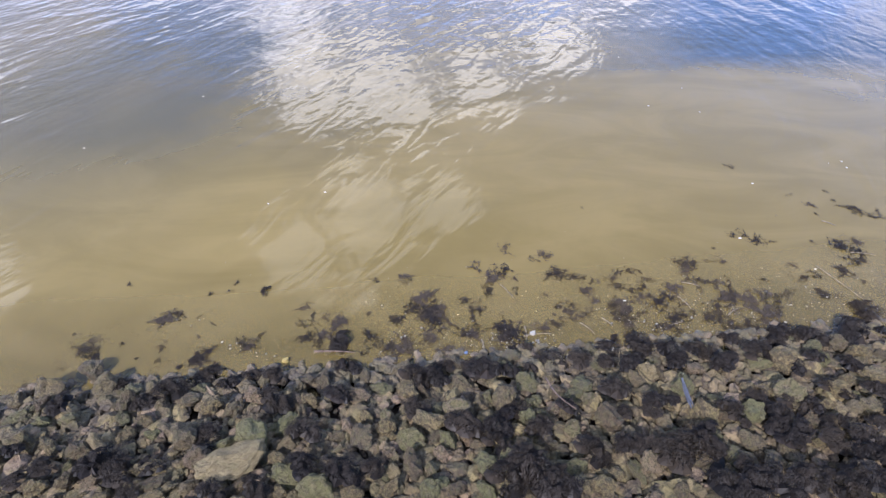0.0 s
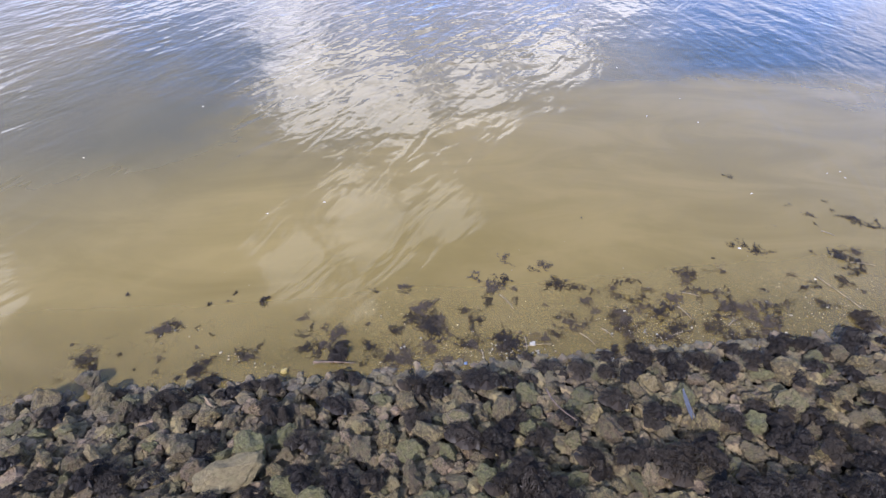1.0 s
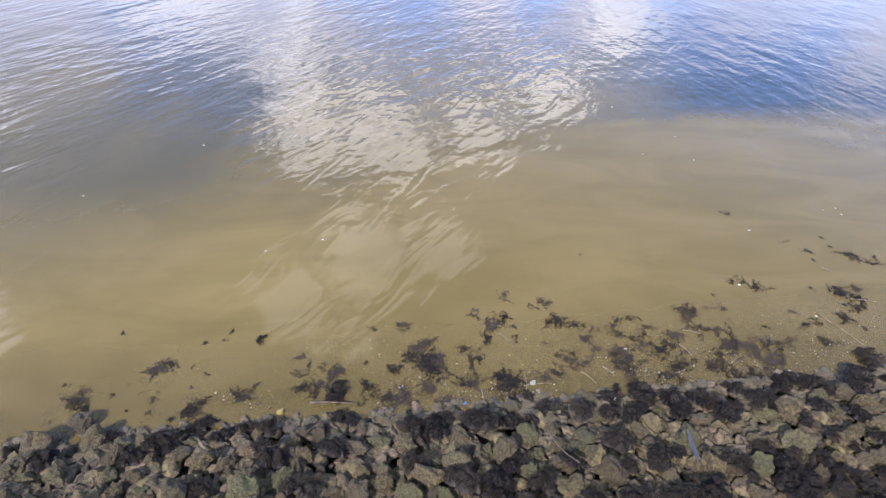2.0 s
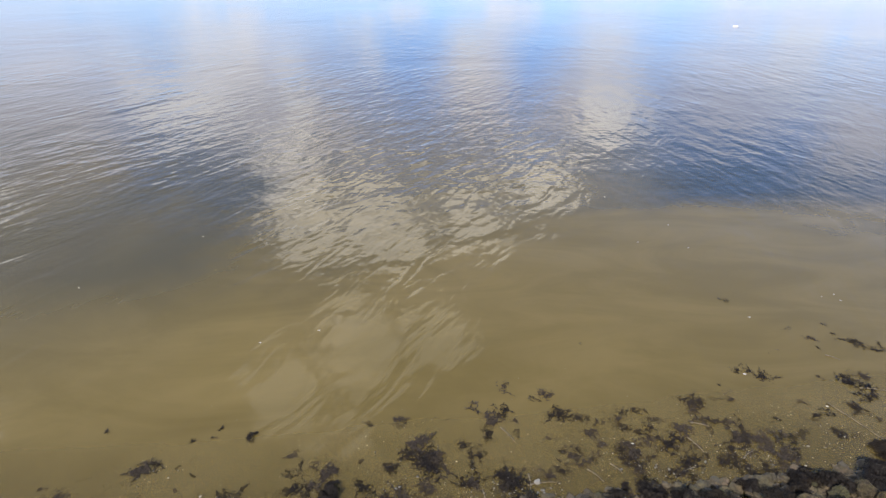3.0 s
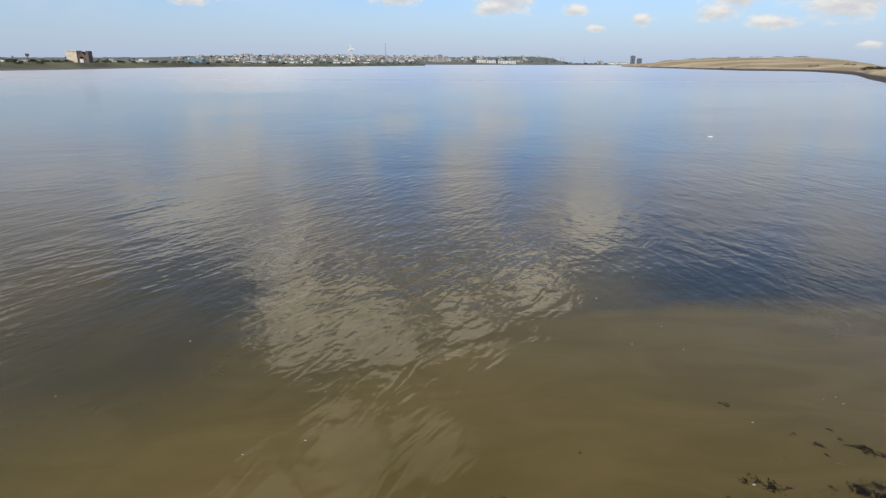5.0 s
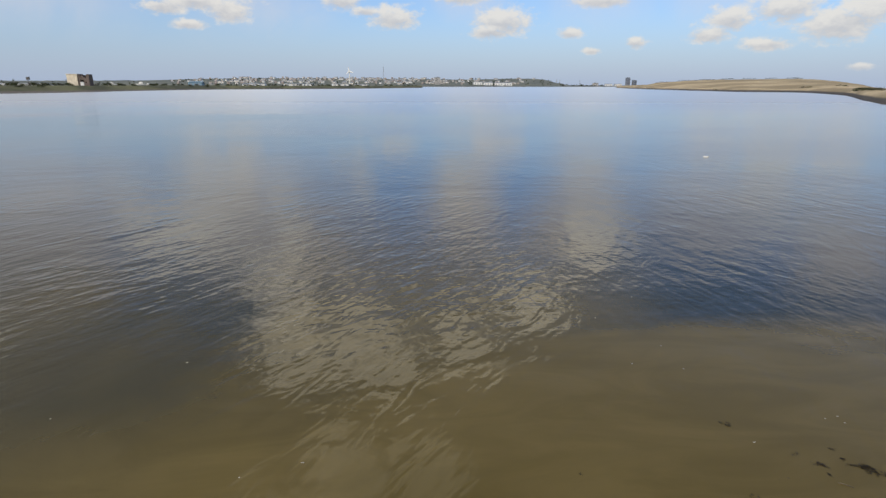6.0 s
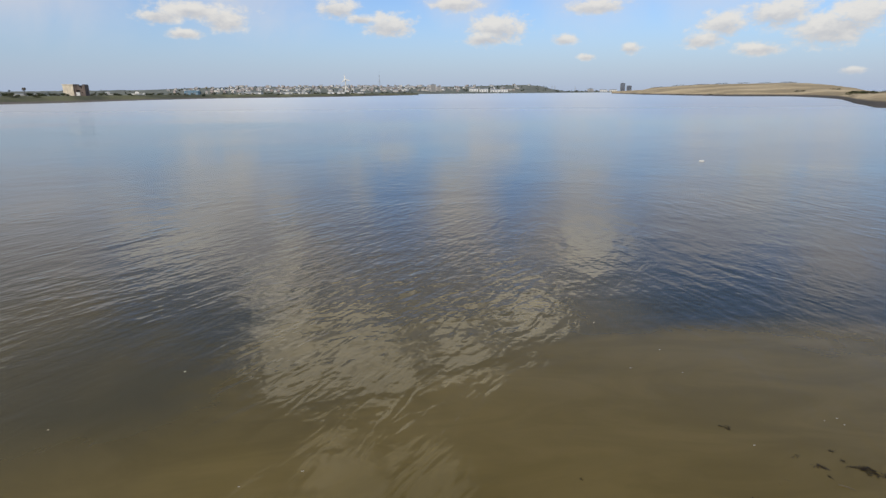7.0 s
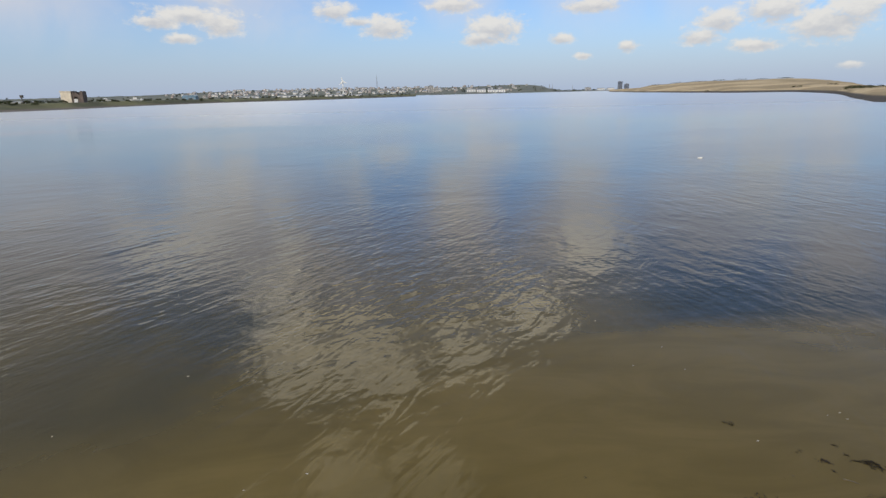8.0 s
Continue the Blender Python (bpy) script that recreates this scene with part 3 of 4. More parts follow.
def build_boat(x, y, z, turn, s):
    boat = thing("boat", (x, y, z), "white cabin boat laid up on the grass bank", "boat", "boats ashore", turn)
    bm = bmesh.new()
    rows = [(-3.0, 1.0, 0.0), (-1.0, 1.15, 0.0), (1.2, 1.0, 0.1), (2.6, 0.5, 0.3), (3.4, 0.05, 0.5)]
    rings = []
    for px, half, keel in rows:
        rings.append([bm.verts.new((px * s, q * half * s, zz * s)) for q, zz in ((-1, 1.3), (-0.75, 0.5), (0, keel), (0.75, 0.5), (1, 1.3))])
    for p, q in zip(rings, rings[1:]):
        for i in range(4):
            bm.faces.new((p[i], q[i], q[i + 1], p[i + 1]))
        bm.faces.new((p[4], q[4], q[0], p[0]))
    bm.faces.new(list(reversed(rings[0])))
    part("hull", bm, PAINT, boat)
    cabin = part("cabin", boxes((-1.6 * s, -0.8 * s, 1.3 * s, 1.0 * s, 0.8 * s, 2.3 * s), (-1.2 * s, -0.6 * s, 2.3 * s, 0.6 * s, 0.6 * s, 2.6 * s)), PAINT, boat)
    part("cabin_window", boxes((-1.3 * s, -0.84 * s, 1.65 * s, 0.7 * s, -0.8 * s, 2.1 * s)), GLASS, cabin)


def build_beacon(x, y, z):
    b = thing("beacon", (x, y, z), "dark timber beacon post with a boxed top", "beacon")
    part("post", tube(bmesh.new(), (0, 0, -1), (0, 0, 3.6), 0.28, 0.22, 8), WOOD, b)
    part("topmark", boxes((-0.7, -0.5, 3.0, 0.7, 0.5, 4.4)), WOOD, b)
    part("ladder", boxes((-0.28, -0.42, 0, -0.22, -0.36, 3.0), (0.22, -0.42, 0, 0.28, -0.36, 3.0), *[(-0.28, -0.42, 0.4 * k + 0.3, 0.28, -0.38, 0.4 * k + 0.34) for k in range(6)]), STEEL, b)


def build_tree(seed, h, w, name, label, low=0.25, high=0.8):
    """A tapered trunk with limbs and a crown of loose leaf clumps."""
    rnd = random.Random(seed)
    tree = thing(name, (0, 0, 0), label, name, "trees and bushes across the water")
    bm = tube(bmesh.new(), (0, 0, -0.8), (0, 0, h * 0.55), h * 0.04, h * 0.02, 7)
    for k in range(5):
        a = rnd.uniform(0, 6.28)
        tube(bm, (0, 0, h * rnd.uniform(0.2, 0.5)), (math.cos(a) * w * 0.3, math.sin(a) * w * 0.3, h * rnd.uniform(0.55, 0.8)), h * 0.015, h * 0.006, 5)
    part("trunk", bm, BARK, tree)
    lobes = [(rnd.uniform(-0.3, 0.3) * w, rnd.uniform(-0.3, 0.3) * w, h * rnd.uniform(low, high), rnd.uniform(0.16, 0.32)) for _ in range(10)]
    verts, faces = [], []
    for _ in range(650):
        cx, cy, cz, r = rnd.choice(lobes)
        v = Vector((rnd.gauss(0, 1), rnd.gauss(0, 1), rnd.gauss(0, 1))).normalized() * (rnd.random() ** 0.4)
        p = Vector((cx + v.x * r * w, cy + v.y * r * w, max(0.0, cz + v.z * r * h)))
        size = h * rnd.uniform(0.03, 0.075)
        i = len(verts)
        for _ in range(4):
            verts.append(p + Vector((rnd.uniform(-1, 1), rnd.uniform(-1, 1), rnd.uniform(-1, 1))) * size)
        faces += [(i, i + 1, i + 2), (i, i + 2, i + 3), (i + 1, i + 3, i + 2)]
    crown = new("crown", mesh_from("crown", verts, faces, LEAF))
    crown.parent = tree
    return tree


def stand(s, d, height):
    return (s * d, d, height(s, d, d - interp(s, {left_height: LEFT_FRONT, right_height: RIGHT_FRONT, town_height: TOWN_FRONT}[height])))


def copies(ob, places):
    """The first place takes the thing itself, the others copies of it."""
    ob.matrix_world = places[0]
    for m in places[1:]:
        copy_thing(ob, m)


p = stand(-0.616, 372, left_height)
build_fort(*p)
build_beacon(*stand(-0.70, 318, left_height))
build_turbine(*stand(-0.160, 1250, left_height), 29)
build_mast(*stand(-0.103, 2050, town_height), 58)
for s in (0.187, 0.192, 0.226):
    build_mast(*stand(s, 2900, town_height), 26)
for s, d, turn, k in ((-0.560, 420, 20, 0.95), (-0.512, 470, 200, 1.1), (-0.50, 560, 150, 0.8)):
    build_boat(*stand(s, d, left_height), turn, k)
build_block(*stand(-0.013, 2150, town_height), 20, 14, 24, RENDERED, 8, "pale tower block near the waterfront")
build_block(*stand(-0.004, 2200, town_height), 16, 14, 17, RENDERED, 6, "pale tower block near the waterfront")
build_block(*stand(0.306, 2950, town_height), 19, 16, 40, TOWER, 14, "tall dark tower block beyond the river bend")
build_block(*stand(0.317, 2980, town_height), 20, 16, 28, TOWER, 10, "lower dark tower block beyond the river bend")
build_block(*stand(0.252, 2900, town_height), 26, 16, 14, RENDERED, 4, "low grey block beyond the river bend")

shed = build_shed(30, 14, 2.6, PAINT, SLATE, "long pale waterside shed with a grey roof")
spots = [(-0.32, 820), (-0.253, 900), (-0.238, 930), (-0.175, 1050), (-0.71, 900), (-0.745, 920), (-0.68, 930), (-0.14, 1300)]
copies(shed, [pose(*stand(s, d, left_height), 0, 0, random.uniform(-8, 8)) for s, d in spots])
white = build_shed(34, 16, 9, PAINT, SLATE, "white waterfront hall far across the river")
spots = [(0.055, 2330), (0.072, 2330), (0.09, 2340), (0.105, 2380), (0.274, 2900), (0.29, 2920)]
copies(white, [pose(*stand(s, d, town_height), 0, 0, random.uniform(-8, 8)) for s, d in spots])
blue = build_shed(14, 9, 3.4, BLUE_ROOF, BLUE_ROOF, "blue-grey sheet metal shed on the marsh")
copies(blue, [pose(*stand(-0.418, 640, left_height), 0, 0, 5)])

kinds = [(RENDERED, ROOF, 8, 7, 4.8, 2.4, "pale rendered house with a tiled roof"), (BRICK, ROOF, 8, 7, 4.8, 2.6, "brick house with a tiled roof"),
         (RENDERED, SLATE, 14, 8, 5.0, 2.2, "long pale house with a slate roof"), (PAINT, SLATE, 9, 8, 6.0, 2.0, "tall pale house with a slate roof")]
rnd = random.Random(5)
for n, kind in enumerate(kinds):
    house = build_house(*kind, "houses of the far town")
    places = []
    for _ in range(74):
        s = rnd.choice((rnd.uniform(-0.42, 0.13), rnd.uniform(-0.36, 0.0), rnd.uniform(-0.46, 0.15)))
        d0 = interp(s, TOWN_FRONT)
        d = d0 + rnd.uniform(120, 1080)
        places.append(pose(*stand(s, d, town_height), 0, 0, rnd.uniform(-35, 35)))
    copies(house, places)

for n in range(3):
    tree = build_tree(20 + n, 9, 9, "tree", "dark green broadleaved tree far across the river")
    places = []
    for _ in range(70):
        s = rnd.choice((rnd.uniform(-0.75, 0.18), rnd.uniform(-0.45, 0.0), rnd.uniform(0.02, 0.18), rnd.uniform(0.19, 0.27)))
        d = interp(s, TOWN_FRONT) + rnd.uniform(20, 1050)
        k = rnd.uniform(0.65, 1.15)
        places.append(pose(*stand(s, d, town_height), 0, 0, rnd.uniform(0, 360)) @ Matrix.Diagonal((k, k, k, 1)))
    copies(tree, places)
bush = build_tree(31, 2.6, 4.2, "bush", "low dark scrub bush on the marsh bank", 0.1, 0.5)
spots = [(-0.725, 305), (-0.69, 322), (-0.675, 335), (-0.63, 345), (-0.55, 430), (-0.49, 520), (-0.475, 540), (-0.40, 690), (-0.385, 700), (-0.365, 705), (-0.36, 720), (-0.157, 800), (-0.148, 800), (-0.098, 930), (-0.092, 940), (-0.068, 1030), (-0.062, 1040), (-0.055, 1050), (-0.2, 770), (-0.29, 735), (-0.33, 720)]
for k in range(58):
    s = -0.76 + 0.72 * k / 58 + rnd.uniform(-0.006, 0.006)
    spots.append((s, interp(s, LEFT_FRONT) + rnd.uniform(26, 75)))
copies(bush, [pose(*stand(s, d, left_height), 0, 0, 40 * i) for i, (s, d) in enumerate(spots)])
scrub = build_tree(32, 1.5, 4.4, "bush", "dark hedge bush on the dry hill", 0.1, 0.5)
spots = [(0.59, 800), (0.585, 810), (0.595, 805), (0.58, 820), (0.475, 840), (0.48, 850), (0.465, 840), (0.45, 850), (0.44, 860), (0.42, 880), (0.61, 420), (0.60, 425), (0.455, 470), (0.70, 280), (0.715, 260), (0.73, 240), (0.745, 230), (0.66, 420), (0.67, 415)]
spots += [(s, interp(s, RIGHT_FRONT) + 425 + 9 * (i % 3)) for i, s in enumerate([0.355 + 0.0052 * k for k in range(48)]) if i % 7 < 4]
spots += [(0.69 + 0.006 * k, 235 - 4 * k) for k in range(7)]
copies(scrub, [pose(*stand(s, d, right_height), 0, 0, 50 * i) for i, (s, d) in enumerate(spots)])


# ---------- stones and weed, by place on the bank: x, y, size ----------
STONES_A = [(-2.96, 2.54, 0.28), (-2.71, 2.74, 0.24), (-2.53, 2.61, 0.27), (-2.27, 2.42, 0.24), (-2.14, 2.59, 0.23), (-2.92, 2.39, 0.18), (-2.85, 2.06, 0.26), (-2.58, 2.01, 0.19), (-2.22, 2.0, 0.21), (-2.12, 2.12, 0.17), (-2.05, 2.26, 0.18), (-2.02, 2.37, 0.13), (-1.68, 2.08, 0.26), (-1.5, 1.92, 0.25), (-1.62, 2.41, 0.21), (-1.81, 2.5, 0.2), (-2.43, 1.67, 0.2), (-2.27, 1.74, 0.19), (-2.34, 1.95, 0.21), (-1.78, 1.84, 0.22), (-1.67, 1.63, 0.17), (-1.47, 1.72, 0.14), (-2.0, 1.62, 0.15), (-1.62, 1.69, 0.13)]
STONES_B = [(-1.34, 2.51, 0.22), (-0.93, 2.48, 0.18), (-0.86, 2.71, 0.19), (-0.59, 2.55, 0.21), (-0.49, 2.13, 0.24), (-0.59, 2.23, 0.16), (-0.33, 2.21, 0.18), (-0.01, 2.27, 0.22), (-0.11, 1.88, 0.21), (-0.23, 1.85, 0.14), (-0.27, 1.99, 0.18), (-1.45, 2.39, 0.19), (-0.97, 1.93, 0.15), (-0.96, 2.07, 0.17), (-0.9, 1.69, 0.14), (-0.47, 1.68, 0.15), (-0.23, 1.72, 0.15), (-0.21, 2.59, 0.21), (-0.96, 2.34, 0.17), (-0.47, 2.32, 0.15)]
STONES_C = [(0.9, 2.6, 0.16), (0.5, 2.54, 0.26), (0.61, 2.05, 0.16), (0.76, 2.1, 0.18), (1.2, 2.32, 0.26), (1.34, 2.35, 0.15), (1.32, 2.19, 0.17), (1.37, 1.93, 0.21), (1.62, 2.84, 0.19), (1.55, 2.61, 0.16), (0.19, 1.73, 0.14), (1.09, 1.88, 0.14), (1.05, 1.75, 0.17), (0.94, 2.4, 0.13), (1.59, 2.3, 0.14), (0.3, 1.98, 0.09)]
STONES_D = [(1.86, 2.36, 0.26), (2.09, 2.13, 0.2), (2.14, 1.97, 0.2), (2.7, 2.96, 0.26), (2.89, 2.63, 0.22), (3.06, 2.76, 0.19), (2.74, 2.48, 0.19), (2.7, 2.32, 0.17), (2.53, 2.31, 0.18), (2.3, 2.65, 0.17), (2.41, 2.63, 0.18), (2.0, 2.88, 0.18), (3.34, 3.08, 0.23), (3.29, 2.8, 0.21), (2.92, 2.46, 0.19), (3.05, 2.46, 0.2), (2.42, 1.86, 0.18), (2.66, 1.89, 0.19), (2.24, 1.9, 0.17), (1.71, 1.94, 0.17), (1.52, 1.91, 0.14), (1.5, 1.72, 0.14), (2.8, 2.22, 0.15), (2.28, 2.11, 0.16), (2.57, 2.19, 0.15)]
STONES_G = [(-2.6, 2.25, 0.16), (-1.2, 2.09, 0.26), (-0.15, 2.11, 0.25), (0.01, 1.86, 0.14), (-0.68, 1.71, 0.23), (0.02, 1.71, 0.18), (1.09, 2.67, 0.22), (1.12, 2.52, 0.17), (0.68, 2.7, 0.24), (0.66, 2.34, 0.19), (0.35, 1.91, 0.21), (0.49, 1.93, 0.21), (0.17, 2.41, 0.21), (0.36, 1.7, 0.16), (0.95, 2.23, 0.17), (1.83, 2.65, 0.21), (2.2, 2.39, 0.23), (1.92, 2.01, 0.18), (2.56, 2.57, 0.3), (3.02, 3.04, 0.19), (1.59, 2.17, 0.18), (1.82, 2.12, 0.17)]
WEEDS_A = [(-2.72, 2.38, 0.2), (-2.0, 2.54, 0.23), (-2.13, 1.84, 0.22), (-2.45, 1.81, 0.15), (-1.93, 1.78, 0.21), (-2.55, 1.7, 0.14), (-1.27, 1.65, 0.16), (-1.5, 2.17, 0.11), (-1.47, 2.75, 0.21), (-1.14, 2.4, 0.26), (-0.85, 2.16, 0.2), (-1.04, 1.66, 0.19), (-0.81, 3.17, 0.24), (-0.73, 2.86, 0.23), (-0.7, 2.5, 0.19), (-0.56, 1.79, 0.23), (-0.78, 1.83, 0.2), (-0.16, 2.7, 0.21), (-0.35, 1.84, 0.13), (-0.11, 2.39, 0.18), (-0.01, 2.73, 0.16), (-1.78, 2.73, 0.24), (-2.76, 1.92, 0.13)]
WEEDS_C = [(0.23, 2.21, 0.24), (0.44, 2.21, 0.18), (0.74, 2.21, 0.2), (0.38, 2.81, 0.24), (0.93, 2.99, 0.24), (1.14, 2.92, 0.21), (0.65, 1.81, 0.32), (0.82, 1.78, 0.2), (1.03, 2.0, 0.19), (1.28, 2.08, 0.18), (1.32, 2.59, 0.21), (1.42, 3.11, 0.23), (0.43, 2.06, 0.16), (1.57, 2.48, 0.16), (1.48, 2.89, 0.17)]
WEEDS_D = [(1.87, 3.04, 0.22), (2.23, 2.9, 0.22), (2.56, 3.05, 0.2), (2.36, 2.35, 0.19), (2.42, 2.19, 0.2), (1.65, 2.01, 0.3), (1.92, 1.74, 0.28), (3.45, 3.33, 0.31), (3.08, 3.32, 0.26), (2.91, 3.39, 0.24), (2.43, 3.31, 0.16), (3.83, 3.73, 0.27), (2.42, 1.73, 0.26), (3.17, 2.62, 0.15), (2.96, 2.28, 0.14), (2.6, 2.12, 0.18), (2.3, 2.55, 0.13)]
FLOATS_A = [(-0.61, 3.92, 0.1), (-0.39, 3.97, 0.14), (-0.35, 3.86, 0.13), (-0.21, 3.68, 0.26), (-0.1, 3.58, 0.28), (-0.44, 3.44, 0.17), (-0.04, 3.45, 0.21), (-1.19, 3.54, 0.12), (-1.15, 3.34, 0.13), (-0.89, 3.42, 0.2), (-0.62, 3.27, 0.12), (-0.18, 3.25, 0.11), (-0.41, 3.12, 0.17), (-0.24, 3.07, 0.21), (0.04, 3.11, 0.19), (-2.37, 3.35, 0.2), (-2.43, 3.19, 0.08), (-2.95, 3.02, 0.18), (-1.96, 2.91, 0.17), (-1.92, 3.06, 0.14), (-1.6, 3.1, 0.16), (-2.79, 2.88, 0.14), (-2.29, 2.92, 0.09), (-3.24, 2.54, 0.2)]
FLOATS_B = [(0.25, 3.63, 0.18), (0.28, 3.31, 0.19), (0.52, 4.01, 0.25), (0.43, 3.78, 0.14), (0.56, 4.44, 0.15), (1.04, 4.35, 0.17), (0.94, 4.25, 0.09), (1.08, 4.03, 0.2), (1.24, 3.99, 0.15), (1.35, 3.82, 0.18), (1.64, 4.13, 0.18), (1.8, 3.9, 0.13), (1.63, 3.94, 0.17), (1.58, 3.69, 0.21), (1.08, 3.53, 0.23), (0.78, 3.51, 0.08), (0.55, 3.32, 0.27), (0.92, 3.43, 0.17), (1.94, 3.71, 0.12), (1.91, 3.47, 0.23), (1.49, 5.15, 0.05), (1.6, 3.52, 0.22)]
FLOATS_C = [(2.38, 4.21, 0.22), (2.73, 4.34, 0.12), (2.66, 3.91, 0.28), (3.16, 4.6, 0.18), (2.16, 3.78, 0.31), (3.43, 4.13, 0.18), (4.48, 5.24, 0.17), (4.62, 5.1, 0.15), (4.19, 4.71, 0.2), (4.12, 4.44, 0.26), (3.99, 4.65, 0.18), (3.85, 4.23, 0.17), (3.88, 5.48, 0.09), (4.29, 5.55, 0.08), (4.0, 5.31, 0.12), (3.54, 5.05, 0.09), (3.31, 6.05, 0.09), (2.92, 4.7, 0.11), (2.83, 3.81, 0.24), (2.96, 3.61, 0.26), (3.49, 3.91, 0.2), (2.36, 3.59, 0.25), (2.08, 3.48, 0.2), (2.7, 3.57, 0.19)]


# ---------- the stony bank ----------
def hull_points(rnd, count, flat):
    """Points on a rounded lump that has been split flat along a few planes."""
    cuts = []
    for _ in range(5 + rnd.randrange(4)):
        n = Vector((rnd.gauss(0, 1), rnd.gauss(0, 1), rnd.gauss(0, 0.8))).normalized()
        cuts.append((n, rnd.uniform(0.27, 0.40)))
    pts = []
    for _ in range(count * 5):
        p = Vector((rnd.gauss(0, 1), rnd.gauss(0, 1), rnd.gauss(0, 1))).normalized() * 0.5
        for n, d in cuts:
            over = p.dot(n) - d
            if over > 0:
                p -= n * over * rnd.uniform(0.9, 1.0)
        pts.append(Vector((p.x * 1.2, p.y * 0.95, p.z * flat * 2.3)))
    return pts


def stone_mesh(seed, mat, flat=0.34, count=15, bevel=True):
    """An angular broken stone about one metre long, with worn edges."""
    rnd = random.Random(seed)
    bm = bmesh.new()
    for p in hull_points(rnd, count, flat):
        bm.verts.new(p)
    bmesh.ops.convex_hull(bm, input=bm.verts)
    loose = [v for v in bm.verts if not v.link_faces]
    bmesh.ops.delete(bm, geom=loose, context="VERTS")
    bmesh.ops.dissolve_limit(bm, angle_limit=radians(19), verts=bm.verts, edges=bm.edges)
    if bevel:
        bmesh.ops.bevel(bm, geom=list(bm.edges), offset=0.03, segments=2, profile=0.6, affect="EDGES", clamp_overlap=True)
        bmesh.ops.triangulate(bm, faces=list(bm.faces))
        bmesh.ops.subdivide_edges(bm, edges=[e for e in bm.edges if e.calc_length() > 0.1], cuts=2, use_grid_fill=True)
        bmesh.ops.triangulate(bm, faces=list(bm.faces))
        off = Vector((seed, 0, 0))
        for v in bm.verts:
            v.co += v.co.normalized() * (0.12 * noise.noise(v.co * 2.6 + off) + 0.075 * noise.noise(v.co * 6 + off) + 0.045 * noise.noise(v.co * 17 + off))
    return mesh_of("stone", bm, mat)


revetment = new("revetment")
tagged(revetment, "bank armoured with loose broken tan and mossy stones", "stone bank", kind="structure")
SHAPES = [stone_mesh(100 + k, STONE, 0.28 + 0.04 * (k % 5), 9 + k % 5) for k in range(22)]
rnd = random.Random(11)
laid = []


def lay(x, y, size, mat, lift=0.38):
    ob = new("stone", SHAPES[rnd.randrange(len(SHAPES))])
    ob.parent = revetment
    ob.material_slots[0].link = "OBJECT"
    ob.material_slots[0].material = mat
    ob.matrix_world = pose(x, y, bank(x, y) + size * lift, -17 + rnd.uniform(-38, 38), rnd.uniform(-38, 38), rnd.uniform(0, 360)) @ Matrix.Diagonal((size * rnd.uniform(0.95, 1.35), size * rnd.uniform(0.85, 1.2), size * rnd.uniform(0.85, 1.3), 1))
    laid.append((x, y, size * 0.5))


# the big pale slab lies almost flat
slab = new("stone", stone_mesh(12, SLAB, 0.17, 9))
slab.parent = revetment
slab.matrix_world = pose(-1.24, 1.86, bank(-1.24, 1.86) + 0.13, -12, 4, 30) @ Matrix.Diagonal((0.40, 0.30, 0.3, 1))
laid.append((-1.24, 1.86, 0.2))
for row in (STONES_A, STONES_B, STONES_C, STONES_D):
    for x, y, size in row:
        lay(x, y, size * 0.78, (STONE, STONE, SLAB, STONE, STONE_DARK)[rnd.randrange(5)])
for x, y, size in STONES_G:
    lay(x, y, size * 0.78, STONE_GREEN)
# between them, smaller and darker stones wherever there is room
tries = 0
while len(laid) < 520 and tries < 20000:
    tries += 1
    x = rnd.uniform(-4.3, 4.6)
    y = shore(x) - rnd.uniform(0.0, 2.0)
    size = rnd.choice((0.08, 0.1, 0.12, 0.14, 0.16))
    if all((x - a) ** 2 + (y - b) ** 2 > (0.52 * (size * 0.5 + r)) ** 2 for a, b, r in laid):
        lay(x, y, size, rnd.choice((STONE_DARK, STONE_DARK, STONE, STONE_GREEN)), 0.22)


def scatter_stones(name, count, x0, x1, d0, d1, s0, s1, mat, seed, label, parent, sink=0.15, worn=False):
    """Many small stones in one mesh."""
    rnd = random.Random(seed)
    bases = []
    for k in range(8):
        me = stone_mesh(300 + k + seed, mat, 0.3, 9, worn)
        bases.append((np.array([v.co[:] for v in me.vertices]), [tuple(p.vertices) for p in me.polygons]))
    verts, faces = [], []
    for _ in range(count):
        vs, fs = rnd.choice(bases)
        x = rnd.uniform(x0, x1)
        y = shore(x) - rnd.uniform(d0, d1)
        size = rnd.uniform(s0, s1)
        m = pose(x, y, bank(x, y) + size * sink, rnd.uniform(-40, 40), rnd.uniform(-40, 40), rnd.uniform(0, 360))
        r = np.array(m.to_3x3()) * size
        n = len(verts)
        verts.extend((vs @ r.T + np.array(m.translation)).tolist())
        faces.extend(tuple(i + n for i in f) for f in fs)
    ob = new(name, mesh_from(name, verts, faces, mat))
    if parent:
        ob.parent = parent
    return tagged(ob, label, kind="stuff")


# rubble and broken stones in STONE_DARK: shade of the gaps painted into their colour
scatter_stones("rubble", 7400, -4.8, 5.0, -0.12, 2.1, 0.04, 0.13, STONE_DARK, 1, "small broken stones between the larger ones", revetment, 0.02)
scatter_stones("broken_stones", 800, -4.6, 4.9, 0.0, 2.1, 0.07, 0.14, STONE_DARK, 5, "broken stones packed between the larger ones", revetment, 0.06, True)
scatter_stones("outer_stones", 900, -8, 8, 0.0, 2.6, 0.10, 0.22, STONE, 2, "outer stones of the bank", revetment, 0.0)


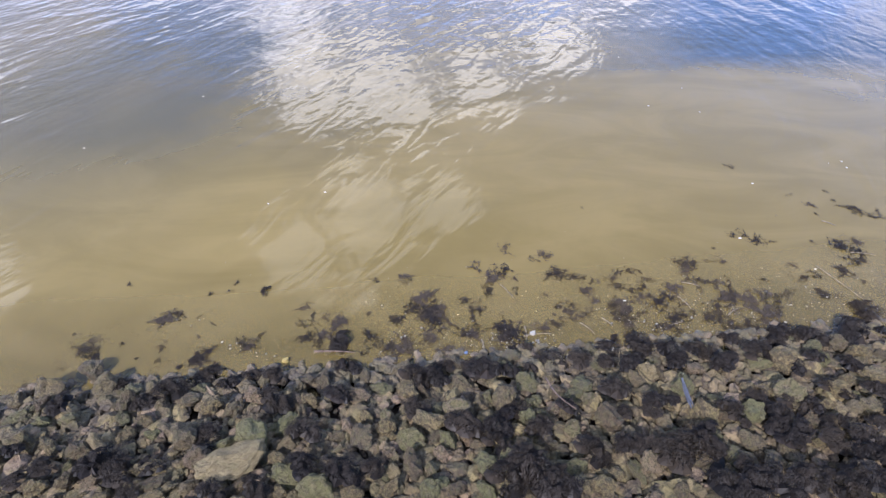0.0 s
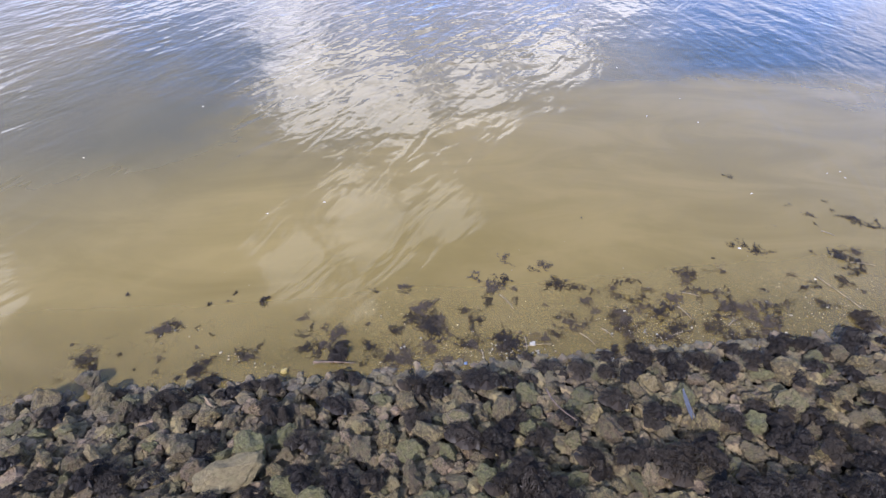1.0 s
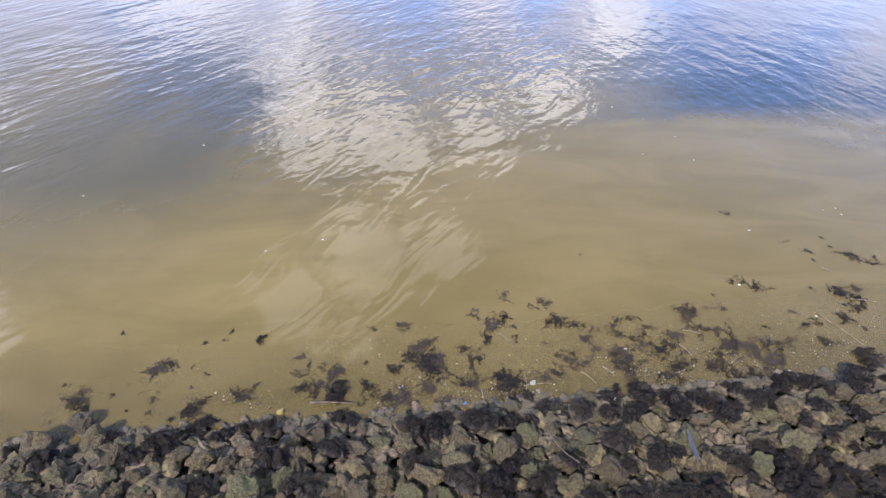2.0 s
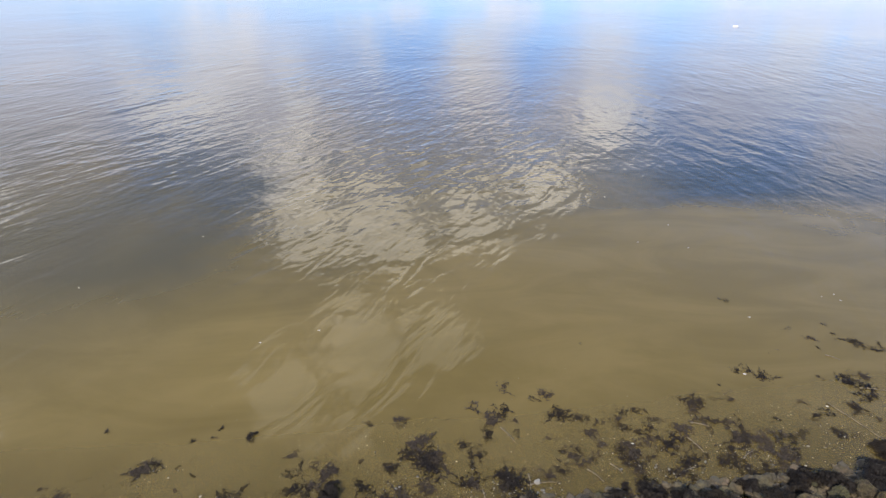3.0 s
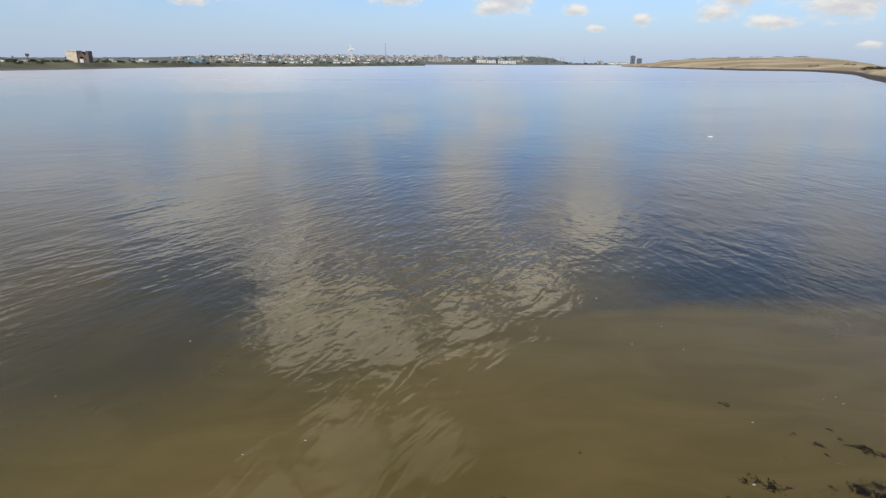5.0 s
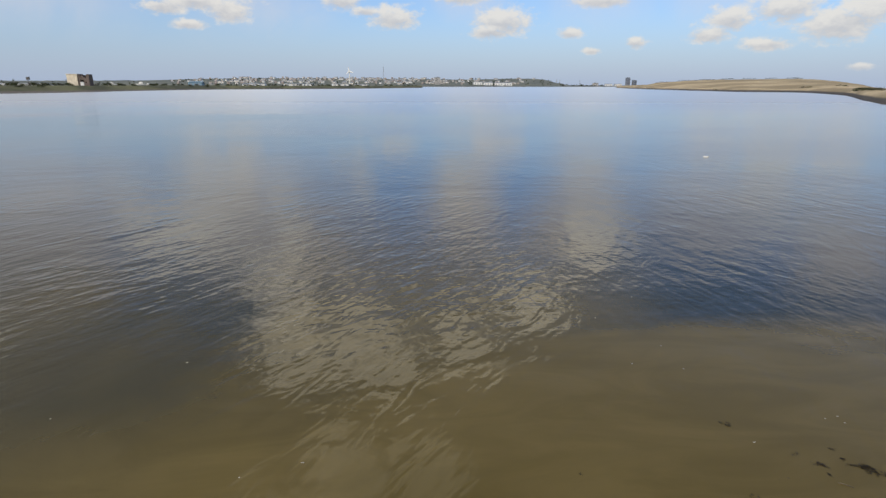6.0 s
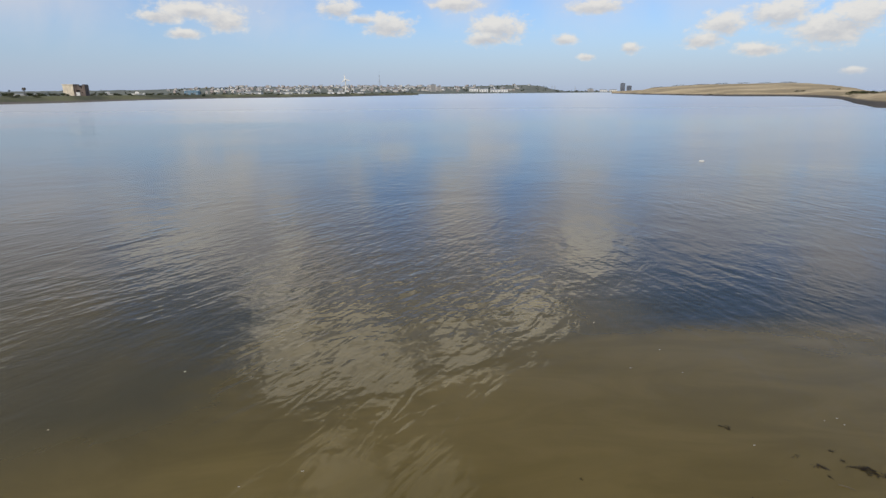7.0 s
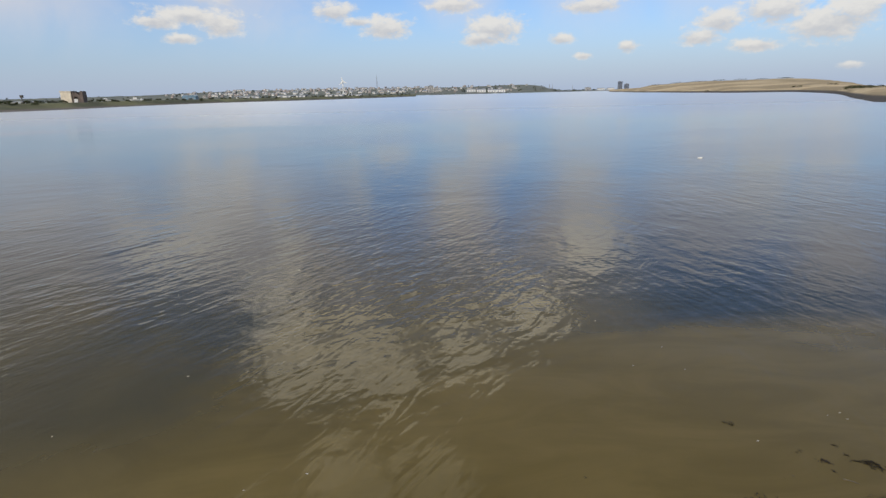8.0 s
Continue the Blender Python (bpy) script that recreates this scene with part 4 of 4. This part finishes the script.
# ---------- seaweed ----------
def wrack_mesh(seed, fronds, mound, mat, spread, width):
    """A clump of flat forked fronds, about one metre across, hanging over a low mound."""
    rnd = random.Random(seed)
    verts, faces = [], []
    lobes = [(rnd.uniform(-0.34, 0.34), rnd.uniform(-0.28, 0.28), rnd.uniform(0.10, 0.27)) for _ in range(7)]

    def ribbon(p, ang, length, wide, steps, tall):
        way = Vector((math.cos(ang), math.sin(ang), 0))
        side = Vector((-way.y, way.x, 0))
        for k in range(steps + 1):
            t = k / steps
            q = p + way * length * t + side * 0.10 * length * math.sin(t * 5 + p.x * 9)
            r = min(1.0, q.xy.length / 0.55)
            z = tall * (1 - r * r) * (0.7 + 0.9 * noise.noise((q.x * 4.5, q.y * 4.5, seed))) + p.z + 0.03 * rnd.random()
            half = side * wide * (1 - 0.45 * t) * (0.6 + 0.4 * rnd.random())
            tilt = Vector((0, 0, wide * rnd.uniform(-0.7, 0.7)))
            verts.append((q.x - half.x, q.y - half.y, z - tilt.z))
            verts.append((q.x + half.x, q.y + half.y, z + tilt.z))
            if k:
                n = len(verts)
                faces.append((n - 4, n - 3, n - 1, n - 2))

    for _ in range(fronds):
        cx, cy, r = rnd.choice(lobes)
        a = rnd.uniform(0, 6.283)
        k = rnd.random() ** 0.6 * r * spread
        p = Vector((cx + math.cos(a) * k, cy + math.sin(a) * k, 0.02))
        # fronds hang down the slope, towards the water
        out = 1.57 + 1.1 * math.sin(p.x * 7 + seed) + rnd.gauss(0, 0.55)
        length = rnd.uniform(0.05, 0.20)
        ribbon(p, out, length, width * rnd.uniform(0.6, 1.3), 4, mound)
        if rnd.random() < 0.5:
            q = p + Vector((math.cos(out), math.sin(out), 0)) * length * 0.5
            ribbon(q, out + rnd.uniform(-0.9, 0.9), length * 0.7, width * 0.8, 3, mound)
    # the matted underside
    if mound > 0.1:
        for cx, cy, r in lobes:
            n = len(verts)
            ring = 9
            verts.append((cx, cy, mound * 0.45))
            for i in range(ring):
                a = 6.283 * i / ring
                k = r * 1.0 * rnd.uniform(0.7, 1.1)
                verts.append((cx + math.cos(a) * k, cy + math.sin(a) * k, -0.05))
            faces.extend((n, n + 1 + i, n + 1 + (i + 1) % ring) for i in range(ring))
    return mesh_from("seaweed", verts, faces, mat)


def sprig_mesh(seed, stems, mat, wide, lift):
    """A torn sprig of weed about one metre across: thin branching stems with tufts of short forked fronds."""
    rnd = random.Random(seed)
    verts, faces = [], []

    def ribbon(p, b, length, half, steps, bend):
        q = p.copy()
        for k in range(steps + 1):
            side = Vector((-math.sin(b), math.cos(b), 0)) * half * (1.15 - 0.6 * k / steps)
            roll = rnd.uniform(-0.5, 0.5) * half
            verts.extend(((q.x - side.x, q.y - side.y, q.z - roll), (q.x + side.x, q.y + side.y, q.z + roll)))
            if k:
                n = len(verts)
                faces.append((n - 4, n - 3, n - 1, n - 2))
                b += rnd.uniform(-bend, bend)
            q = q + Vector((math.cos(b) * length / steps, math.sin(b) * length / steps, 0))
            q.z = max(0.0, min(lift, q.z + rnd.uniform(-0.2, 0.2) * lift))
        return q

    knots = [Vector((0, 0, lift * 0.5))]
    for _ in range(stems * 5):
        p = knots[-1] if rnd.random() < 0.62 else rnd.choice(knots)
        b = rnd.uniform(0, 6.283)
        step = rnd.uniform(0.07, 0.16)
        ribbon(p, b, step, wide * 0.35, 2, 0.0)
        q = p + Vector((math.cos(b), math.sin(b), 0)) * step
        knots.append(q)
        for _ in range(rnd.choice((2, 3, 5, 7))):
            c = rnd.uniform(0, 6.283)
            tip = ribbon(q, c, rnd.uniform(0.025, 0.085), wide * rnd.uniform(0.6, 1.2), 3, 0.7)
            if rnd.random() < 0.5:
                for w in (-0.5, 0.5):
                    ribbon(tip, c + w, rnd.uniform(0.01, 0.03), wide * 0.8, 2, 0.3)
    return mesh_from("seaweed", verts, faces, mat)


MOUNDS = [wrack_mesh(40 + k, 760, 0.20 + 0.04 * (k % 3), WRACK if k % 3 else WRACK_BROWN, 1.0, 0.008) for k in range(10)]
MATS = [sprig_mesh(60 + k, 6 + k % 5, (WRACK, WEED_PALE, WRACK_BROWN)[k % 3], 0.010, 0.06) for k in range(14)]
MEADOW = [sprig_mesh(90 + k, 16, WRACK, 0.022, 0.05) for k in range(6)]
rnd = random.Random(23)


def drape(x, y, size, lift):
    ob = new("seaweed_clump", rnd.choice(MOUNDS))
    k = size * 1.12
    ob.matrix_world = pose(x, y, max(bank(x, y), -0.03) + lift, -14 + rnd.uniform(-8, 8), rnd.uniform(-8, 8), rnd.uniform(-45, 45)) @ Matrix.Diagonal((k * 1.15, k, k * 1.15, 1))
    return tagged(ob, "dark wet bladderwrack clump draped over bank stones", "seaweed", "seaweed on the stones")


for row in (WEEDS_A, WEEDS_C, WEEDS_D):
    for x, y, size in row:
        drape(x, y, size, 0.10 if shore(x) - y > 0.1 else 0.015)
for _ in range(34):
    x = rnd.uniform(-4.0, 4.4)
    y = shore(x) - rnd.uniform(0.0, 0.25) if rnd.random() < 0.6 else shore(x) - rnd.uniform(0.2, 1.6)
    drape(x, y, rnd.uniform(0.10, 0.19), 0.07)
for x, y, size in ((1.75, 1.74, 0.24), (2.08, 1.76, 0.24), (2.26, 1.78, 0.22), (2.57, 1.82, 0.24), (1.53, 2.0, 0.2), (1.75, 2.06, 0.2), (0.48, 1.77, 0.22), (0.77, 1.72, 0.24), (0.62, 1.93, 0.2), (2.85, 1.95, 0.2)):
    drape(x, y, size, 0.12)
# extra clumps at random, added to imitate the darkening of the lower right corner
for _ in range(26):
    x = rnd.uniform(0.4, 3.9)
    drape(x, rnd.uniform(1.45, 2.4) + 0.1 * x, rnd.uniform(0.09, 0.17), 0.10)
for x, y, size in ((-1.61, 3.73, 0.15), (-0.80, 3.12, 0.2), (0.02, 3.0, 0.13), (0.56, 3.27, 0.16), (3.75, 3.62, 0.22), (1.5, 3.3, 0.12), (-1.98, 2.92, 0.15)):
    ob = new("seaweed_clump", rnd.choice(MOUNDS))
    ob.matrix_world = pose(x, y, -0.012, 0, 0, rnd.uniform(0, 360)) @ Matrix.Diagonal((size, size, size * 0.8, 1))
    tagged(ob, "dark tangled weed clump standing out of the shallows", "seaweed", "seaweed in the shallows")
for n in range(9):
    x = -3.2 + 0.8 * n + rnd.uniform(-0.12, 0.12)
    drape(x, shore(x) - rnd.uniform(-0.1, 0.16), rnd.uniform(0.09, 0.18), 0.05)
# more added clumps that stand in for corner darkening on the right
for _ in range(20):
    x = rnd.uniform(1.5, 4.0)
    drape(x, shore(x) - rnd.uniform(0.1, 1.2), rnd.uniform(0.11, 0.19), 0.09)
for row in (FLOATS_A, FLOATS_B, FLOATS_C):
    for x, y, size in row:
        for n in range(2 if size > 0.15 else 1):
            ob = new("floating_weed", rnd.choice(MATS))
            k = size * (1.75 if n == 0 else 1.35)
            ob.matrix_world = pose(x + n * rnd.uniform(-0.4, 0.4) * size, y + n * rnd.uniform(-0.4, 0.4) * size, rnd.uniform(-0.006, 0.003), rnd.uniform(-3, 3), rnd.uniform(-3, 3), rnd.uniform(0, 360)) @ Matrix.Diagonal((k, k, k * 0.7, 1))
            tagged(ob, "ragged brown seaweed lying in the shallow silty water", "seaweed", "weed in the shallows")
        if size > 0.13 and y - shore(x) < 1.1:
            under = new("sunken_weed", rnd.choice(MEADOW))
            k = size * rnd.uniform(1.3, 1.8)
            under.matrix_world = pose(x + rnd.uniform(-0.06, 0.06), y + rnd.uniform(-0.08, 0.04), -0.032, 0, 0, rnd.uniform(0, 360)) @ Matrix.Diagonal((k, k, k * 0.2, 1))
            tagged(under, "dark weed showing dimly through the silty water", "seaweed", "sunken weed by the bank")
for _ in range(110):
    x = rnd.uniform(-1.2, 4.4)
    ob = new("floating_weed", rnd.choice(MATS))
    k = rnd.uniform(0.12, 0.3)
    ob.matrix_world = pose(x, shore(x) + rnd.uniform(0.0, 0.8) * (1.0 + 0.1 * x), rnd.uniform(-0.014, 0.0), 0, 0, rnd.uniform(0, 360)) @ Matrix.Diagonal((k, k, k * 0.7, 1))
    tagged(ob, "ragged brown seaweed lying in the shallow silty water", "seaweed", "weed in the shallows")
for _ in range(44):
    x = rnd.uniform(-3.4, 4.2)
    k = rnd.uniform(0.2, 0.42)
    ob = new("sunken_weed", rnd.choice(MEADOW))
    ob.matrix_world = pose(x, shore(x) + abs(rnd.gauss(0.08, 0.26)), -0.03, 0, 0, rnd.uniform(0, 360)) @ Matrix.Diagonal((k, k, k * 0.2, 1))
    tagged(ob, "dark weed showing dimly through the silty water", "seaweed", "sunken weed by the bank")
for _ in range(110):
    x = rnd.uniform(-3.4, 4.8)
    y = shore(x) + abs(rnd.gauss(0, 0.55)) + (0.14 * max(0.0, x))
    ob = new("weed_scrap", rnd.choice(MATS))
    k = rnd.uniform(0.04, 0.14)
    ob.matrix_world = pose(x, y, rnd.uniform(-0.012, 0.002), 0, 0, rnd.uniform(0, 360)) @ Matrix.Diagonal((k, k, k, 1))
    tagged(ob, "small scrap of brown seaweed afloat near the stones", "seaweed", "weed scraps afloat")


# ---------- small things in the shallows ----------
def shell_mesh(seed):
    """A ribbed half shell, one metre across."""
    rnd = random.Random(seed)
    bm = bmesh.new()
    rows = []
    for k in range(4):
        r = k / 3
        rows.append([bm.verts.new((math.cos(a) * 0.5 * r, math.sin(a) * 0.42 * r * (1.1 if a < 3.14 else 0.8), 0.24 * (1 - r * r) + (0.015 if i % 2 else 0))) for i, a in enumerate([6.283 * j / 12 for j in range(12)])] if k else [bm.verts.new((0, 0.05, 0.25))])
    for i in range(12):
        bm.faces.new((rows[0][0], rows[1][i], rows[1][(i + 1) % 12]))
        for k in (1, 2):
            bm.faces.new((rows[k][i], rows[k + 1][i], rows[k + 1][(i + 1) % 12], rows[k][(i + 1) % 12]))
    bmesh.ops.solidify(bm, geom=list(bm.faces), thickness=0.05)
    return mesh_of("shell", bm, SHELL, True)


shells = [shell_mesh(k) for k in range(3)]
zones = [(0.66, 3.22, 0.20, 0.07, 30), (0.40, 3.18, 0.14, 0.08, 16), (1.65, 3.55, 0.16, 0.10, 22), (2.75, 3.58, 0.28, 0.12, 34), (1.95, 3.42, 0.15, 0.06, 14), (3.45, 3.85, 0.25, 0.12, 16), (-2.3, 3.33, 0.15, 0.05, 8), (-1.55, 3.05, 0.2, 0.06, 12), (-0.2, 3.3, 0.3, 0.2, 16)]
for cx, cy, sx, sy, count in zones:
    for _ in range(count):
        ob = new("shell", rnd.choice(shells))
        k = rnd.choice((0.010, 0.013, 0.016, 0.02, 0.026))
        ob.matrix_world = pose(rnd.gauss(cx, sx), rnd.gauss(cy, sy), 0.002, rnd.uniform(-25, 25), rnd.uniform(-25, 25), rnd.uniform(0, 360)) @ Matrix.Diagonal((k, k, k, 1))
        tagged(ob, "small white shell among weed at the water's edge", "shell", "shells at the waterline")


def stalk(name, a, b, bend, r, mat, label, category, group=""):
    """A thin bent stalk from a to b."""
    a, b = Vector(a), Vector(b)
    side = Vector((-(b - a).y, (b - a).x, 0)).normalized()
    pts = [a + (b - a) * t + side * bend * math.sin(t * math.pi) for t in (0, 0.25, 0.5, 0.75, 1)]
    bm = bmesh.new()
    for i, (p, q) in enumerate(zip(pts, pts[1:])):
        tube(bm, p, q, r * (1 - 0.15 * i), r * (1 - 0.15 * (i + 1)), 6)
    ob = new(name, mesh_of(name, bm, mat, True))
    return tagged(ob, label, category, group)


reeds = [((3.62, 4.28), (3.9, 3.72)), ((0.54, 3.90), (0.66, 3.72)), ((2.25, 4.00), (2.40, 3.95)), ((0.72, 3.29), (0.96, 3.32)), ((0.735, 3.40), (0.735, 3.24)), ((1.22, 3.46), (1.33, 3.33)), ((0.36, 3.24), (0.38, 3.05)),
         ((2.16, 3.82), (2.24, 3.66)), ((4.05, 4.50), (4.28, 4.46)), ((2.55, 3.60), (2.66, 3.68)), ((2.0, 3.45), (2.12, 3.5)), ((1.42, 3.52), (1.5, 3.42)), ((4.0, 5.0), (4.1, 4.92))]
for (x0, y0), (x1, y1) in reeds:
    stalk("reed_stalk", (x0, y0, 0.006), (x1, y1, 0.010), 0.01, 0.006, STRAW, "pale dry reed stalk afloat in the shallows", "reed stalk", "reed stalks afloat")
z = bank(0.9, 2.5) + 0.19
stalk("twig", (0.80, 2.62, z - 0.02), (0.97, 2.32, z + 0.05), -0.03, 0.007, TWIG, "thin brown bent twig on the bank stones", "twig")
stalk("driftwood_stick", (-1.02, 3.03, 0.03), (-0.68, 3.02, 0.05), 0.01, 0.010, TWIG, "brown driftwood stick caught in wrack", "stick")


def build_feather(x, y, z):
    rows = [(0.0, 0.004), (0.04, 0.012), (0.1, 0.018), (0.17, 0.015), (0.23, 0.003)]
    ob = thing("feather", (x, y, z), "grey-white gull feather standing between the stones", "feather", turn=20)
    bm = bmesh.new()
    top = [[bm.verts.new((q * h, -t * 0.75, (0.23 - t) * 0.55 + (0.006 if q == 0 else 0))) for q in (-1, 0, 1)] for t, h in rows]
    for p, q in zip(top, top[1:]):
        for i in range(2):
            bm.faces.new((p[i], p[i + 1], q[i + 1], q[i]))
    bmesh.ops.solidify(bm, geom=list(bm.faces), thickness=0.002)
    part("vane", bm, VANE, ob)
    part("quill", tube(bmesh.new(), (0, 0, 0.135), (0, -0.18, 0.035), 0.003, 0.002, 6), VANE, ob)


build_feather(1.74, 2.58, bank(1.74, 2.5) + 0.11)
for name, x, y, size, mat, label in (("yellow_pebble", -1.24, 2.95, 0.055, YELLOW, "yellow pebble at the water's edge"), ("plastic_scrap", 0.23, 3.09, 0.03, BLUE, "tiny blue plastic scrap at the water's edge"),
                                     ("white_pebble", 1.44, 3.17, 0.05, SHELL, "white pebble at the water's edge"), ("white_pebble", 0.80, 3.32, 0.05, SHELL, "white pebble at the water's edge")):
    ob = new(name, stone_mesh(500, mat, 0.4, 14))
    ob.matrix_world = pose(x, y, max(0.0, bank(x, y)) + size * 0.2, 0, 0, 30) @ Matrix.Diagonal((size, size, size, 1))
    tagged(ob, label, "pebble")

# grit and tiny shell fragments caught in the weed
verts, faces = [], []
for cx, cy, sx, sy, count in zones + [(2.3, 3.75, 0.5, 0.2, 40), (3.2, 3.8, 0.5, 0.2, 40), (0.9, 3.6, 0.5, 0.25, 25), (-0.1, 3.5, 0.4, 0.25, 25)]:
    for _ in range(count * 2):
        x, y = rnd.gauss(cx, sx * 1.5), rnd.gauss(cy, sy * 1.5)
        r, n = rnd.uniform(0.0025, 0.0065), len(verts)
        z = max(0.0, bank(x, y)) + 0.004
        verts.extend(((x, y, z + r), (x + r, y, z), (x - r * 0.6, y + r * 0.8, z), (x - r * 0.5, y - r * 0.9, z)))
        faces.extend(((n, n + 1, n + 2), (n, n + 2, n + 3), (n, n + 3, n + 1)))
tagged(new("shell_grit", mesh_from("shell_grit", verts, faces, GRIT)), "pale grit and shell fragments among the weed", "grit", kind="stuff")

# flecks of foam and a float out on the water
verts, faces = [], []
for _ in range(26):
    x, y = rnd.uniform(-6, 6), rnd.uniform(3.6, 13)
    r, n = rnd.uniform(0.004, 0.012), len(verts)
    verts.append((x, y, 0.006))
    for i in range(7):
        a = 6.283 * i / 7
        k = r * rnd.uniform(0.6, 1.2)
        verts.append((x + math.cos(a) * k * 1.6, y + math.sin(a) * k, 0.001))
    faces.extend((n, n + 1 + i, n + 1 + (i + 1) % 7) for i in range(7))
tagged(new("foam_flecks", mesh_from("foam_flecks", verts, faces, FOAM)), "small white flecks of foam drifting on the water", "foam", kind="stuff")
buoy = thing("buoy", (14.5, 32.0, 0.0), "small white float lying on the river", "buoy")
part("float", tube(bmesh.new(), (-0.12, 0, 0.02), (0.12, 0, 0.02), 0.045, 0.04, 12), PAINT, buoy)
part("eye", tube(bmesh.new(), (0.13, 0, 0.03), (0.17, 0, 0.04), 0.02, 0.012, 8), STEEL, buoy)
